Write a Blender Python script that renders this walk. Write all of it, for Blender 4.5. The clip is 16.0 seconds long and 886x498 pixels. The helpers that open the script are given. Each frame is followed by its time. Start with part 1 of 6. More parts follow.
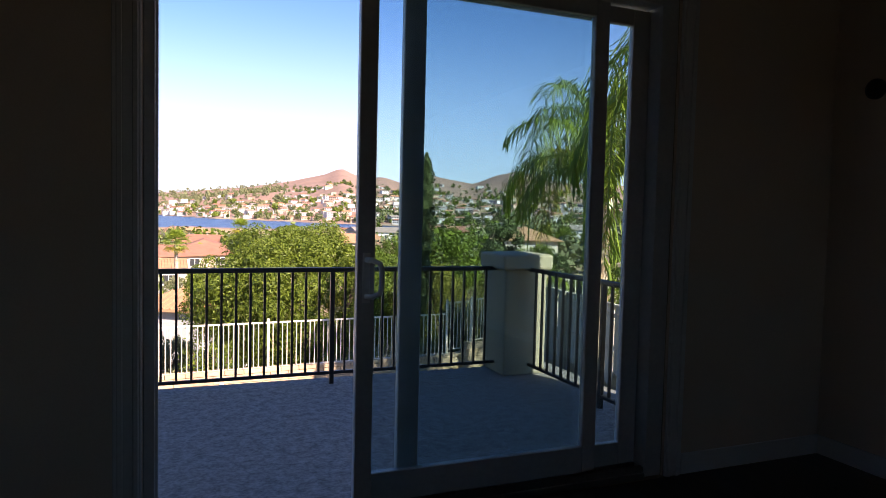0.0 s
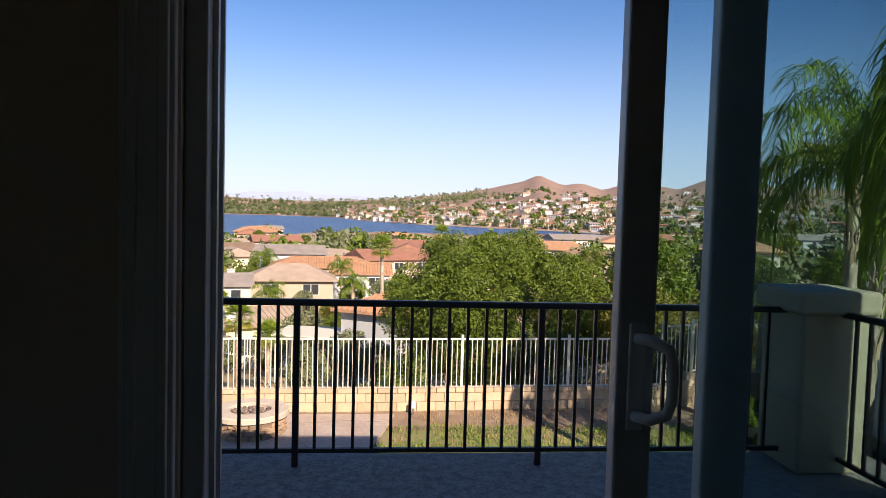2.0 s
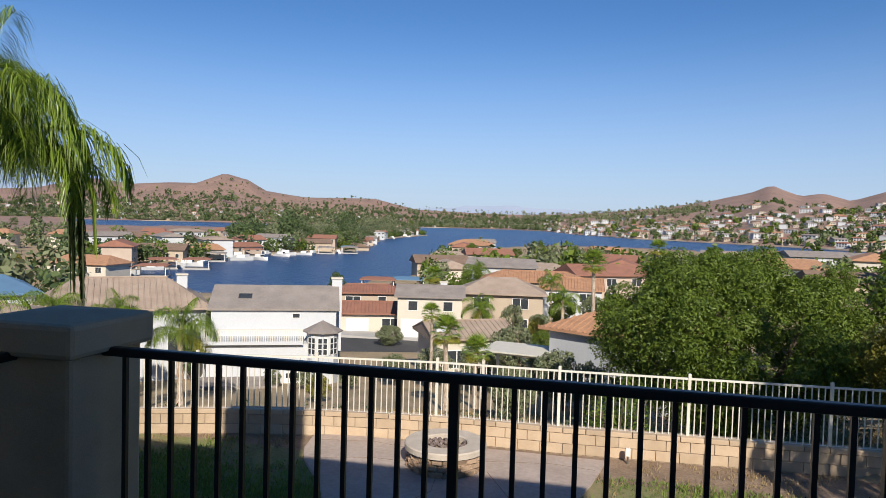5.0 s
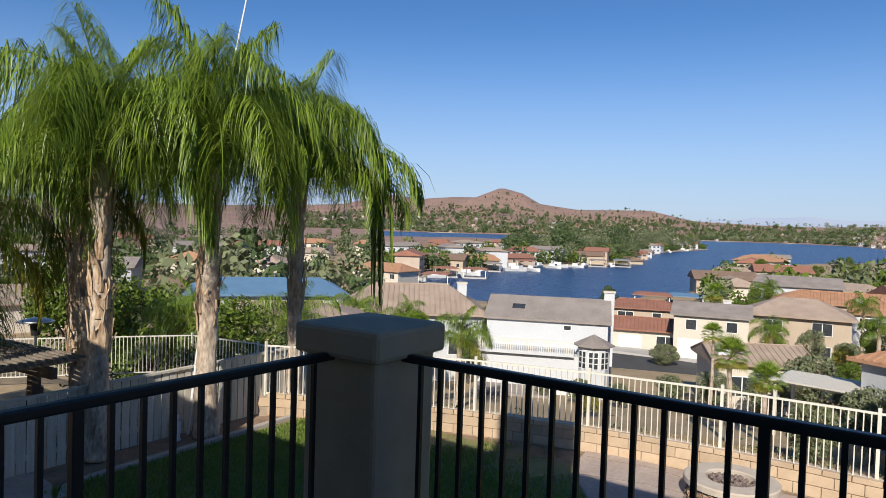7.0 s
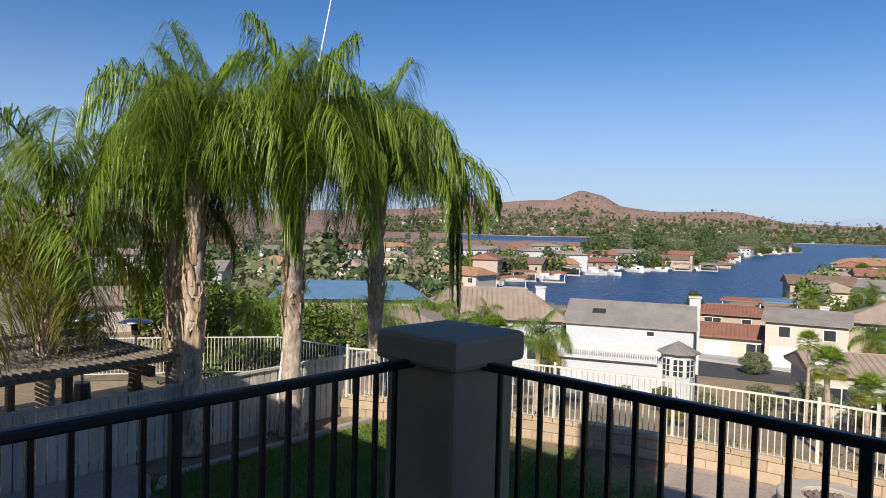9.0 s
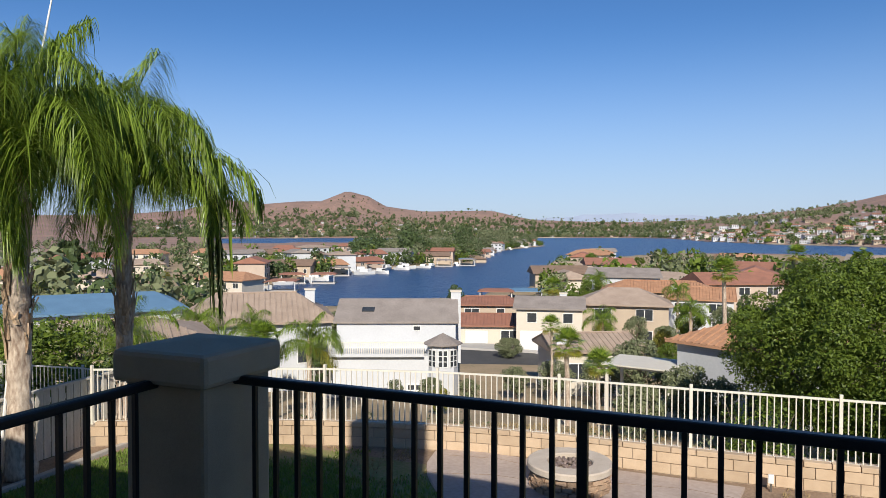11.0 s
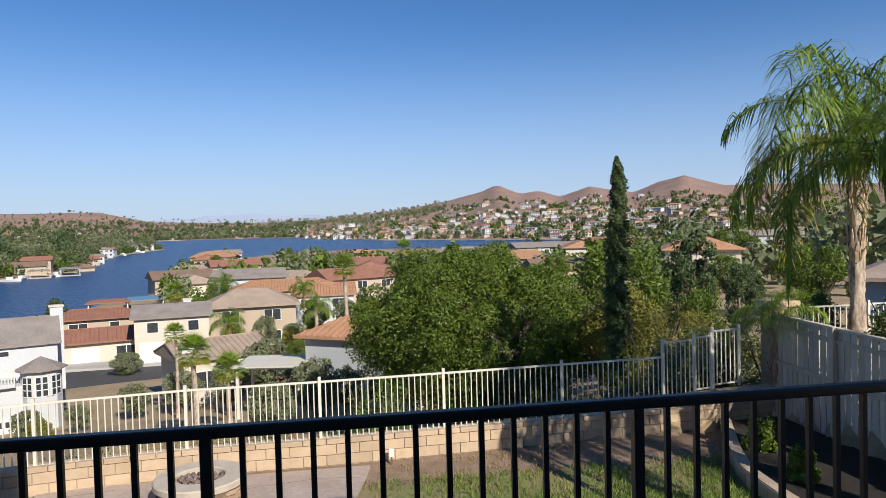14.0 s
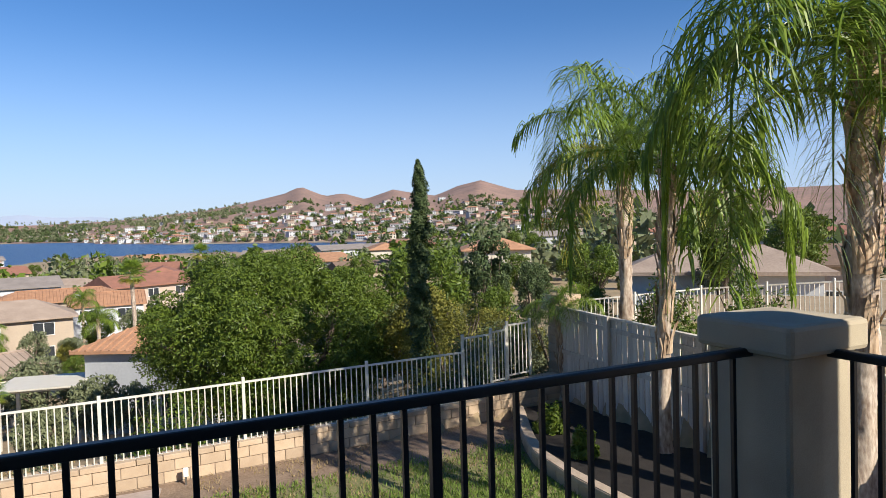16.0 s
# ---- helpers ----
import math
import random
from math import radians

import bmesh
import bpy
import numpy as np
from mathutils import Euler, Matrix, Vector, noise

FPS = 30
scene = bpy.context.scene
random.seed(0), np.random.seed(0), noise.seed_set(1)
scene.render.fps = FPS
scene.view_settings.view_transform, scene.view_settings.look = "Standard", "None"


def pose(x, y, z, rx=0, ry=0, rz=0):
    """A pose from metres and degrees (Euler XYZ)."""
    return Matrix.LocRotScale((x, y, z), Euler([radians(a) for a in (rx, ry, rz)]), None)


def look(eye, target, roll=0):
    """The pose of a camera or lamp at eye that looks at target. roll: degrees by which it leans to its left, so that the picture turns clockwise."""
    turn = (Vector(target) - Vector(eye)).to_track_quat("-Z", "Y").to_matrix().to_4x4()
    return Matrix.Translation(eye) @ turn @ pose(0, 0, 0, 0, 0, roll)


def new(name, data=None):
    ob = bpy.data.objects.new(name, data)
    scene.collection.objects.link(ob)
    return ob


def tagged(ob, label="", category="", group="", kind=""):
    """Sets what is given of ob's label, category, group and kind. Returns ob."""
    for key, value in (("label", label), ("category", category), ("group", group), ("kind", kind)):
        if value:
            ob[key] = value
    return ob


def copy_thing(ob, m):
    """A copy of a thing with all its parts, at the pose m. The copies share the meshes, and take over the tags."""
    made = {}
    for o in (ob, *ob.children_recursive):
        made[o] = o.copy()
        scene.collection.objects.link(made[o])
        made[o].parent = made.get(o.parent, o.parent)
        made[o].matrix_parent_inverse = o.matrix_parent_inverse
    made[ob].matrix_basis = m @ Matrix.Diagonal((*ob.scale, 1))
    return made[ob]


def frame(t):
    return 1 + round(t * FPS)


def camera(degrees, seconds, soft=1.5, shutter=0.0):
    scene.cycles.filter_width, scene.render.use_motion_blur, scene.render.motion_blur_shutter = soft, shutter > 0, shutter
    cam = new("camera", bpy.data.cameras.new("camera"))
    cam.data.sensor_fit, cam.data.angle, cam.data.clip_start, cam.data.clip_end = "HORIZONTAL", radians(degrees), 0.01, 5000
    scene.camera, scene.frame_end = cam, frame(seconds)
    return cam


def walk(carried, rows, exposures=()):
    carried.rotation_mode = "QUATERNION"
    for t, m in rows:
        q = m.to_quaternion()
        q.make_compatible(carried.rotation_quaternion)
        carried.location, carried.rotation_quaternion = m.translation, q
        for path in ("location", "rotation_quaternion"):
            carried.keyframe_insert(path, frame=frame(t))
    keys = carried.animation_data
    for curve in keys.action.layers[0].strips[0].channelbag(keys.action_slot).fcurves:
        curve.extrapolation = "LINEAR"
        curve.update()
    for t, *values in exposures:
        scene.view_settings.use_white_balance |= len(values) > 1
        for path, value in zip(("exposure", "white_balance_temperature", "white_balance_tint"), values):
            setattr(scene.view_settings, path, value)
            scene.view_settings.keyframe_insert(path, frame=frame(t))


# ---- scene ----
cam = camera(67.0, 16.0, 0.65)
PATH = [
    (0, pose(0.072, -2.917, 1.354, 86.96, -1.37, -22.00)),
    (0.5, pose(0.157, -2.487, 1.352, 86.84, -1.52, -14.40)),
    (1, pose(0.253, -2.077, 1.349, 86.90, -1.60, -11.22)),
    (1.5, pose(0.314, -1.724, 1.367, 86.99, -1.79, -7.22)),
    (2, pose(0.333, -1.406, 1.384, 87.10, -1.57, -5.25)),
    (2.5, pose(0.374, -1.072, 1.389, 87.29, -1.57, -3.78)),
    (3, pose(0.378, -0.791, 1.403, 87.45, -1.28, -0.71)),
    (5.5, pose(0.325, 0.03, 1.445, 88.14, -1.88, 18.75)),
    (6, look((0.298, 0.002, 1.467), (-0.576, 1.8, 1.406), 2.1)),
    (6.5, look((0.254, 0.027, 1.456), (-0.77, 1.744, 1.392), 2.1)),
    (7, look((0.253, 0.039, 1.445), (-0.911, 1.664, 1.381), 1.8)),
    (7.5, look((0.251, 0.038, 1.435), (-1.051, 1.556, 1.371), 1.8)),
    (8, look((0.244, 0.043, 1.442), (-1.143, 1.483, 1.376), 1.9)),
    (8.5, look((0.248, 0.041, 1.457), (-1.159, 1.461, 1.396), 1.7)),
    (9, look((0.257, 0.025, 1.467), (-1.088, 1.504, 1.407), 1.5)),
    (9.5, look((0.297, 0.009, 1.483), (-0.877, 1.628, 1.424), 0.9)),
    (10, look((0.29, 0.023, 1.483), (-0.702, 1.759, 1.432), 0.4)),
    (12.5, look((0.331, 0.142, 1.479), (-0.081, 2.099, 1.428), -0.5)),
    (13, look((0.324, 0.162, 1.476), (0.157, 2.155, 1.426), -1.0)),
    (13.5, look((0.319, 0.187, 1.474), (0.4, 2.184, 1.421), -1.3)),
    (14, look((0.307, 0.192, 1.475), (0.605, 2.168, 1.414), -1.5)),
    (14.5, look((0.305, 0.222, 1.472), (0.775, 2.165, 1.408), -1.8)),
    (15, look((0.384, 0.312, 1.438), (0.981, 2.22, 1.374), -2.1)),
    (15.5, look((0.374, 0.29, 1.446), (1.09, 2.156, 1.381), -1.7)),
    (16, look((0.373, 0.281, 1.448), (1.221, 2.09, 1.378), -1.7)),
]
EXPOSURES = [(0, 1.72, 7700, 28), (0.5, 1.52, 7700, 27), (1.0, 1.28, 7700, 24), (1.5, 1.08, 7700, 22), (2.0, 0.98, 7600, 19), (2.5, 0.85, 7400, 16), (3.0, 0.6, 7200, 13), (5.5, 0.4, 6500, 10), (13.5, 0.4, 6500, 10), (14.5, 0.48, 6500, 10), (16.0, 0.65, 6500, 10)]
walk(cam, PATH, EXPOSURES)

# ---- world and sun ----
SUN_DIR = Vector((0.37, -0.93, 0.0)).normalized()
SUN_ELEV = radians(33)
world = bpy.data.worlds.new("sky")
scene.world = world
world.use_nodes = True
wn = world.node_tree.nodes
wl = world.node_tree.links
sky = wn.new("ShaderNodeTexSky")
sky.sky_type = "NISHITA"
sky.sun_disc = False
sky.sun_elevation = SUN_ELEV
sky.sun_rotation = math.atan2(SUN_DIR.x, SUN_DIR.y)
sky.air_density, sky.dust_density, sky.ozone_density = 1.0, 0.0, 3.0
sky.altitude = 1500
hs = wn.new("ShaderNodeHueSaturation")
hs.inputs["Saturation"].default_value = 1.23
hs.inputs["Hue"].default_value = 0.506
wl.new(sky.outputs["Color"], hs.inputs["Color"])
# the lilac haze of a dry day thickens smoothly towards the horizon, all round
tc, sep, low_sky, haze = wn.new("ShaderNodeTexCoord"), wn.new("ShaderNodeSeparateXYZ"), wn.new("ShaderNodeMapRange"), wn.new("ShaderNodeMix")
low_sky.interpolation_type = "SMOOTHSTEP"
low_sky.inputs["From Min"].default_value, low_sky.inputs["From Max"].default_value = -0.06, 0.30
low_sky.inputs["To Min"].default_value, low_sky.inputs["To Max"].default_value = 0.94, 0.0
haze.data_type = "RGBA"
haze.inputs["B"].default_value = (3.55, 4.45, 6.4, 1)
wl.new(tc.outputs["Generated"], sep.inputs["Vector"])
wl.new(sep.outputs["Z"], low_sky.inputs["Value"])
wl.new(low_sky.outputs["Result"], haze.inputs["Factor"])
wl.new(hs.outputs["Color"], haze.inputs["A"])
wl.new(haze.outputs["Result"], wn["Background"].inputs["Color"])
wn["Background"].inputs["Strength"].default_value = 0.088
sun = new("sun", bpy.data.lights.new("sun", "SUN"))
sun.data.energy, sun.data.angle, sun.data.color = 4.6, radians(0.5), (1.0, 0.93, 0.82)
to_sun = Vector((SUN_DIR.x * math.cos(SUN_ELEV), SUN_DIR.y * math.cos(SUN_ELEV), math.sin(SUN_ELEV)))
sun.matrix_world = look(tuple(to_sun * 60), (0, 0, 0))


# ---- materials ----
def mat(name, a, b=None, rough=0.8, scale=4.0, fine=40.0, bump=0.3, metal=0.0, rand=0.0, stretch=(1, 1, 1), dist=0.01, spec=0.4, detail=6.0, local=False):
    """Two colours mixed by coarse and fine noise in metres, with fine relief; rand varies the value object by object."""
    m = bpy.data.materials.new(name)
    m.use_nodes = True
    n, l = m.node_tree.nodes, m.node_tree.links
    bs = n["Principled BSDF"]
    b = b or tuple(c * 0.75 for c in a)
    pos = n.new("ShaderNodeTexCoord") if local else n.new("ShaderNodeNewGeometry")
    mp = n.new("ShaderNodeMapping")
    mp.inputs["Scale"].default_value = stretch
    l.new(pos.outputs["Object" if local else "Position"], mp.inputs["Vector"])
    n1, n2 = n.new("ShaderNodeTexNoise"), n.new("ShaderNodeTexNoise")
    n1.inputs["Scale"].default_value, n2.inputs["Scale"].default_value = scale, fine
    n1.inputs["Detail"].default_value = n2.inputs["Detail"].default_value = detail
    for q in (n1, n2):
        l.new(mp.outputs["Vector"], q.inputs["Vector"])
    add = n.new("ShaderNodeMath")
    add.operation = "MULTIPLY_ADD"
    add.inputs[1].default_value = 0.5
    l.new(n2.outputs["Fac"], add.inputs[0])
    half = n.new("ShaderNodeMath")
    half.operation = "MULTIPLY"
    half.inputs[1].default_value = 0.5
    l.new(n1.outputs["Fac"], half.inputs[0])
    l.new(half.outputs[0], add.inputs[2])
    ramp = n.new("ShaderNodeMapRange")
    ramp.inputs["From Min"].default_value, ramp.inputs["From Max"].default_value = 0.36, 0.64
    l.new(add.outputs[0], ramp.inputs["Value"])
    mix = n.new("ShaderNodeMix")
    mix.data_type = "RGBA"
    mix.inputs["A"].default_value, mix.inputs["B"].default_value = (*b, 1), (*a, 1)
    l.new(ramp.outputs["Result"], mix.inputs["Factor"])
    out = mix.outputs["Result"]
    if rand:
        info, hsv = n.new("ShaderNodeObjectInfo"), n.new("ShaderNodeHueSaturation")
        mr = n.new("ShaderNodeMapRange")
        mr.inputs["To Min"].default_value, mr.inputs["To Max"].default_value = 1 - rand, 1 + rand
        l.new(info.outputs["Random"], mr.inputs["Value"])
        l.new(mr.outputs["Result"], hsv.inputs["Value"])
        l.new(out, hsv.inputs["Color"])
        out = hsv.outputs["Color"]
    l.new(out, bs.inputs["Base Color"])
    bs.inputs["Roughness"].default_value, bs.inputs["Metallic"].default_value = rough, metal
    bs.inputs["Specular IOR Level"].default_value = spec
    if bump:
        bp = n.new("ShaderNodeBump")
        bp.inputs["Strength"].default_value, bp.inputs["Distance"].default_value = bump, dist
        l.new(add.outputs[0], bp.inputs["Height"])
        l.new(bp.outputs["Normal"], bs.inputs["Normal"])
    return m


def island_mat(name, a, b, rough=0.7, sheen=0.0, trans=0.0):
    """A colour between a and b for each loose piece of a mesh, for leaves and clumps."""
    m = bpy.data.materials.new(name)
    m.use_nodes = True
    n, l = m.node_tree.nodes, m.node_tree.links
    bs = n["Principled BSDF"]
    geo, mix = n.new("ShaderNodeNewGeometry"), n.new("ShaderNodeMix")
    noi = n.new("ShaderNodeTexNoise")
    noi.inputs["Scale"].default_value = 1.2
    l.new(geo.outputs["Position"], noi.inputs["Vector"])
    av = n.new("ShaderNodeMath")
    av.operation = "MULTIPLY_ADD"
    av.inputs[1].default_value = 0.6
    l.new(geo.outputs["Random Per Island"], av.inputs[0])
    sc = n.new("ShaderNodeMath")
    sc.operation = "MULTIPLY"
    sc.inputs[1].default_value = 0.4
    l.new(noi.outputs["Fac"], sc.inputs[0])
    l.new(sc.outputs[0], av.inputs[2])
    mix.data_type = "RGBA"
    mix.inputs["A"].default_value, mix.inputs["B"].default_value = (*a, 1), (*b, 1)
    l.new(av.outputs[0], mix.inputs["Factor"])
    l.new(mix.outputs["Result"], bs.inputs["Base Color"])
    bs.inputs["Roughness"].default_value = rough
    bs.inputs["Specular IOR Level"].default_value = 0.3
    if trans:
        tr = n.new("ShaderNodeBsdfTranslucent")
        ms = n.new("ShaderNodeMixShader")
        ms.inputs["Fac"].default_value = trans
        l.new(mix.outputs["Result"], tr.inputs["Color"])
        l.new(bs.outputs["BSDF"], ms.inputs[1])
        l.new(tr.outputs["BSDF"], ms.inputs[2])
        l.new(ms.outputs["Shader"], n["Material Output"].inputs["Surface"])
    return m


def glass_mat(name, tint, rough=0.0):
    m = bpy.data.materials.new(name)
    m.use_nodes = True
    n, l = m.node_tree.nodes, m.node_tree.links
    n.remove(n["Principled BSDF"])
    tr, gl, fr, ms = n.new("ShaderNodeBsdfTransparent"), n.new("ShaderNodeBsdfGlossy"), n.new("ShaderNodeFresnel"), n.new("ShaderNodeMixShader")
    tr.inputs["Color"].default_value = (*tint, 1)
    gl.inputs["Roughness"].default_value = rough
    fr.inputs["IOR"].default_value = 1.45
    l.new(fr.outputs["Fac"], ms.inputs["Fac"])
    l.new(tr.outputs["BSDF"], ms.inputs[1])
    l.new(gl.outputs["BSDF"], ms.inputs[2])
    l.new(ms.outputs["Shader"], n["Material Output"].inputs["Surface"])
    return m


M_STUCCO = mat("stucco_beige", (0.47, 0.40, 0.28), (0.35, 0.29, 0.205), 0.92, 3, 220, 0.5, dist=0.004)
M_ROOMWALL = mat("room_wall_paint", (0.72, 0.60, 0.48), (0.67, 0.55, 0.43), 0.8, 2, 150, 0.15, dist=0.002)
M_WHITE = mat("white_paint", (0.72, 0.71, 0.68), (0.66, 0.65, 0.62), 0.5, 3, 60, 0.05)
M_CEIL = mat("ceiling_paint", (0.6, 0.59, 0.56), None, 0.9, 2, 120, 0.2)
M_VINYL = mat("door_vinyl", (0.55, 0.55, 0.53), (0.47, 0.47, 0.46), 0.4, 3, 40, 0.03)
M_WOODFLOOR = mat("dark_plank", (0.06, 0.032, 0.018), (0.03, 0.015, 0.008), 0.3, 3, 30, 0.1, rand=0.3, stretch=(6, 1, 1), dist=0.002)
M_DECK = mat("deck_coating", (0.36, 0.325, 0.30), (0.15, 0.135, 0.125), 0.85, 16, 48, 0.7, dist=0.006, detail=4)
M_IRON = mat("black_iron", (0.012, 0.012, 0.013), (0.02, 0.02, 0.021), 0.42, 6, 120, 0.12, dist=0.002, spec=0.5)
M_FENCEW = mat("cream_fence_paint", (0.68, 0.64, 0.55), (0.6, 0.56, 0.47), 0.5, 3, 50, 0.05)
M_BLOCK = mat("tan_block", (0.50, 0.38, 0.26), (0.41, 0.3, 0.2), 0.95, 5, 90, 0.5, rand=0.14, dist=0.006)
M_MORTAR = mat("mortar", (0.34, 0.27, 0.2), None, 0.95, 5, 80, 0.4)
M_PATIO = mat("stamped_concrete", (0.44, 0.36, 0.31), (0.33, 0.26, 0.22), 0.8, 1.6, 12, 0.5, dist=0.01)
M_CURB = mat("kerb_concrete", (0.42, 0.39, 0.35), (0.33, 0.3, 0.27), 0.9, 5, 70, 0.4)
M_STONE = mat("pit_stone", (0.42, 0.3, 0.2), (0.28, 0.18, 0.12), 0.9, 7, 60, 0.5, rand=0.25)
M_LAVA = mat("lava_rock", (0.24, 0.19, 0.17), (0.1, 0.07, 0.06), 0.95, 20, 120, 0.5, rand=0.3)
M_WOODF = mat("weathered_fence_wood", (0.62, 0.58, 0.50), (0.45, 0.41, 0.34), 0.9, 3, 30, 0.35, rand=0.15, stretch=(6, 6, 0.6), dist=0.005)
M_GLASS = glass_mat("door_glass", (0.74, 0.84, 0.85))
M_PANE = mat("window_dark", (0.03, 0.035, 0.04), (0.05, 0.055, 0.06), 0.12, 2, 8, 0.02, spec=0.6)
M_CHROME = mat("satin_metal", (0.45, 0.45, 0.44), None, 0.35, 6, 60, 0.03, metal=1.0)


# ---- helpers of the scene ----
def link(name, bm, material, parent=None, m=None, smooth=False):
    me = bpy.data.meshes.new(name)
    bm.to_mesh(me)
    bm.free()
    for mm in (material if isinstance(material, (list, tuple)) else [material]):
        me.materials.append(mm)
    if smooth:
        me.polygons.foreach_set("use_smooth", [True] * len(me.polygons))
    ob = new(name, me)
    if parent:
        ob.parent = parent
    if m is not None:
        ob.matrix_local = m
    return ob


def part(name, bm, material, parent, label="", m=None, smooth=False):
    ob = link(name, bm, material, parent, m, smooth)
    return tagged(ob, label) if label else ob


def piece(name, me, parent, m):
    ob = new(name, me)
    ob.parent = parent
    ob.matrix_local = m
    return ob


def mesh_of(bm, material):
    me = bpy.data.meshes.new("piece")
    bm.to_mesh(me)
    bm.free()
    me.materials.append(material)
    return me


def thing(name, loc=(0, 0, 0), rz=0.0, label="", category="", group="", kind=""):
    ob = new(name)
    ob.empty_display_size = 0.1
    ob.matrix_world = pose(*loc, 0, 0, rz)
    return tagged(ob, label, category, group, kind)


def box(x0, x1, y0, y1, z0, z1, bm=None, bevel=0.0, m=None):
    bm = bm or bmesh.new()
    mm = Matrix.LocRotScale(((x0 + x1) / 2, (y0 + y1) / 2, (z0 + z1) / 2), None, (abs(x1 - x0), abs(y1 - y0), abs(z1 - z0)))
    if m is not None:
        mm = m @ mm
    r = bmesh.ops.create_cube(bm, size=1, matrix=mm)
    if bevel:
        es = list({e for v in r["verts"] for e in v.link_edges})
        bmesh.ops.bevel(bm, geom=es, offset=bevel, segments=2, affect="EDGES", profile=0.5)
    return bm


def tube(points, radii, n=8, bm=None, cap=True):
    """A round tapered tube along points."""
    bm = bm or bmesh.new()
    pts = [Vector(p) for p in points]
    rings = []
    for i, p in enumerate(pts):
        d = (pts[min(i + 1, len(pts) - 1)] - pts[max(i - 1, 0)]).normalized()
        u = d.orthogonal().normalized() if i == 0 else (rings[-1][1] - d * rings[-1][1].dot(d)).normalized()
        v = d.cross(u)
        r = radii[i] if isinstance(radii, (list, tuple)) else radii
        rings.append(([bm.verts.new(p + (u * math.cos(a) + v * math.sin(a)) * r) for a in [2 * math.pi * k / n for k in range(n)]], u))
    for (a, _), (b, _) in zip(rings, rings[1:]):
        for k in range(n):
            bm.faces.new((a[k], a[(k + 1) % n], b[(k + 1) % n], b[k]))
    if cap:
        bm.faces.new(list(reversed(rings[0][0])))
        bm.faces.new(rings[-1][0])
    return bm


def prism(outline, z0, z1, bm=None, bevel=0.0):
    """A flat shape with thickness from an outline of (x, y)."""
    bm = bm or bmesh.new()
    lo = [bm.verts.new((x, y, z0)) for x, y in outline]
    hi = [bm.verts.new((x, y, z1)) for x, y in outline]
    n = len(lo)
    top = bm.faces.new(hi)
    bm.faces.new(list(reversed(lo)))
    for i in range(n):
        bm.faces.new((lo[i], lo[(i + 1) % n], hi[(i + 1) % n], hi[i]))
    bmesh.ops.recalc_face_normals(bm, faces=bm.faces)
    if bevel:
        bmesh.ops.bevel(bm, geom=list(top.edges), offset=bevel, segments=2, affect="EDGES")
    return bm


def lerp(x, xs, ys):
    return float(np.interp(x, xs, ys))


def structure(name, bm, material, label="", smooth=False):
    return tagged(link(name, bm, material, smooth=smooth), label, kind="structure")


# ---- plan of the place ----
RAIL_Y, RAIL_Z, RAIL_XL, RAIL_XR = 2.22, 0.915, -1.735, 2.89
PIL_L, PIL_R, PIL_Y = -1.69, 2.85, 2.235
YARD = -2.6


def wall_y(x):
    """Front face of the garden's block wall."""
    return 11.95 - 0.028 * min(x + 1, 0) ** 2 + 0.06 * max(x, 0)


# ---- the house ----
W0 = -0.14
bm = box(-3.2, -0.03, W0, 0, -2.75, 4.3)
box(2.47, 3.75, W0, 0, -2.75, 4.3, bm)
box(-0.03, 2.47, W0, 0, 2.49, 4.3, bm)
box(-0.03, 2.47, W0, 0, -2.75, -0.02, bm)
structure("wall_north", bm, M_STUCCO, "beige stucco outer wall of the house")
bm = box(-3.05, -0.03, W0 - 0.012, W0, 0, 2.75)
box(2.47, 3.6, W0 - 0.012, W0, 0, 2.75, bm)
box(-0.03, 2.47, W0 - 0.012, W0, 2.49, 2.75, bm)
structure("wall_north_lining", bm, M_ROOMWALL, "painted drywall round the sliding door")
structure("wall_east", box(3.6, 3.75, -7.0, W0 - 0.012, -2.75, 4.3), [M_ROOMWALL], "painted drywall in the dark room")
structure("wall_west", box(-3.2, -3.05, -7.0, W0 - 0.012, -2.75, 4.3), M_ROOMWALL)
# Opening left in the unseen back wall to brighten the dark room.
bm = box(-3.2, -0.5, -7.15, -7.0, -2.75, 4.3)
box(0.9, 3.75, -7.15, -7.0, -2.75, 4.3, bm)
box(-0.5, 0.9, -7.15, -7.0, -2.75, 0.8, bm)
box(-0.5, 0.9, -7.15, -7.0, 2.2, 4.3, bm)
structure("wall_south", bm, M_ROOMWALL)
# Window added out of view as a light source for the room.
win = thing("window_1", (0.2, -7.08, 0.8), 0, "white-framed window added in the unseen back wall to light the room", kind="structure")
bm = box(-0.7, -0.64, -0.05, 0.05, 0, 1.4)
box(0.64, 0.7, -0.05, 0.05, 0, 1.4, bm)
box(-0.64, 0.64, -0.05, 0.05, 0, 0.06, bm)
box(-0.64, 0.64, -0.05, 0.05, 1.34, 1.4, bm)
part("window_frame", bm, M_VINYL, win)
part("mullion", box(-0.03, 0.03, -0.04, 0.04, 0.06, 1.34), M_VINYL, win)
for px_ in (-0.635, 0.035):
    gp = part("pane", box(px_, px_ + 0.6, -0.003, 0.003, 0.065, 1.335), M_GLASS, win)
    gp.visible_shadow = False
# End wall of the unseen wing that is added at the left.
structure("unseen_wing_side", box(-8.0, -7.85, -9, -2.15, -2.75, 4.3), M_STUCCO)
structure("ceiling", box(-3.05, 3.6, -7.0, W0 - 0.012, 2.75, 2.9), M_CEIL)
structure("floor_slab", box(-3.2, 3.75, -7.0, W0 - 0.001, -0.25, -0.02), M_CEIL)
floor = thing("floor", (0, 0, 0), 0, "dark hardwood plank floor", kind="structure")
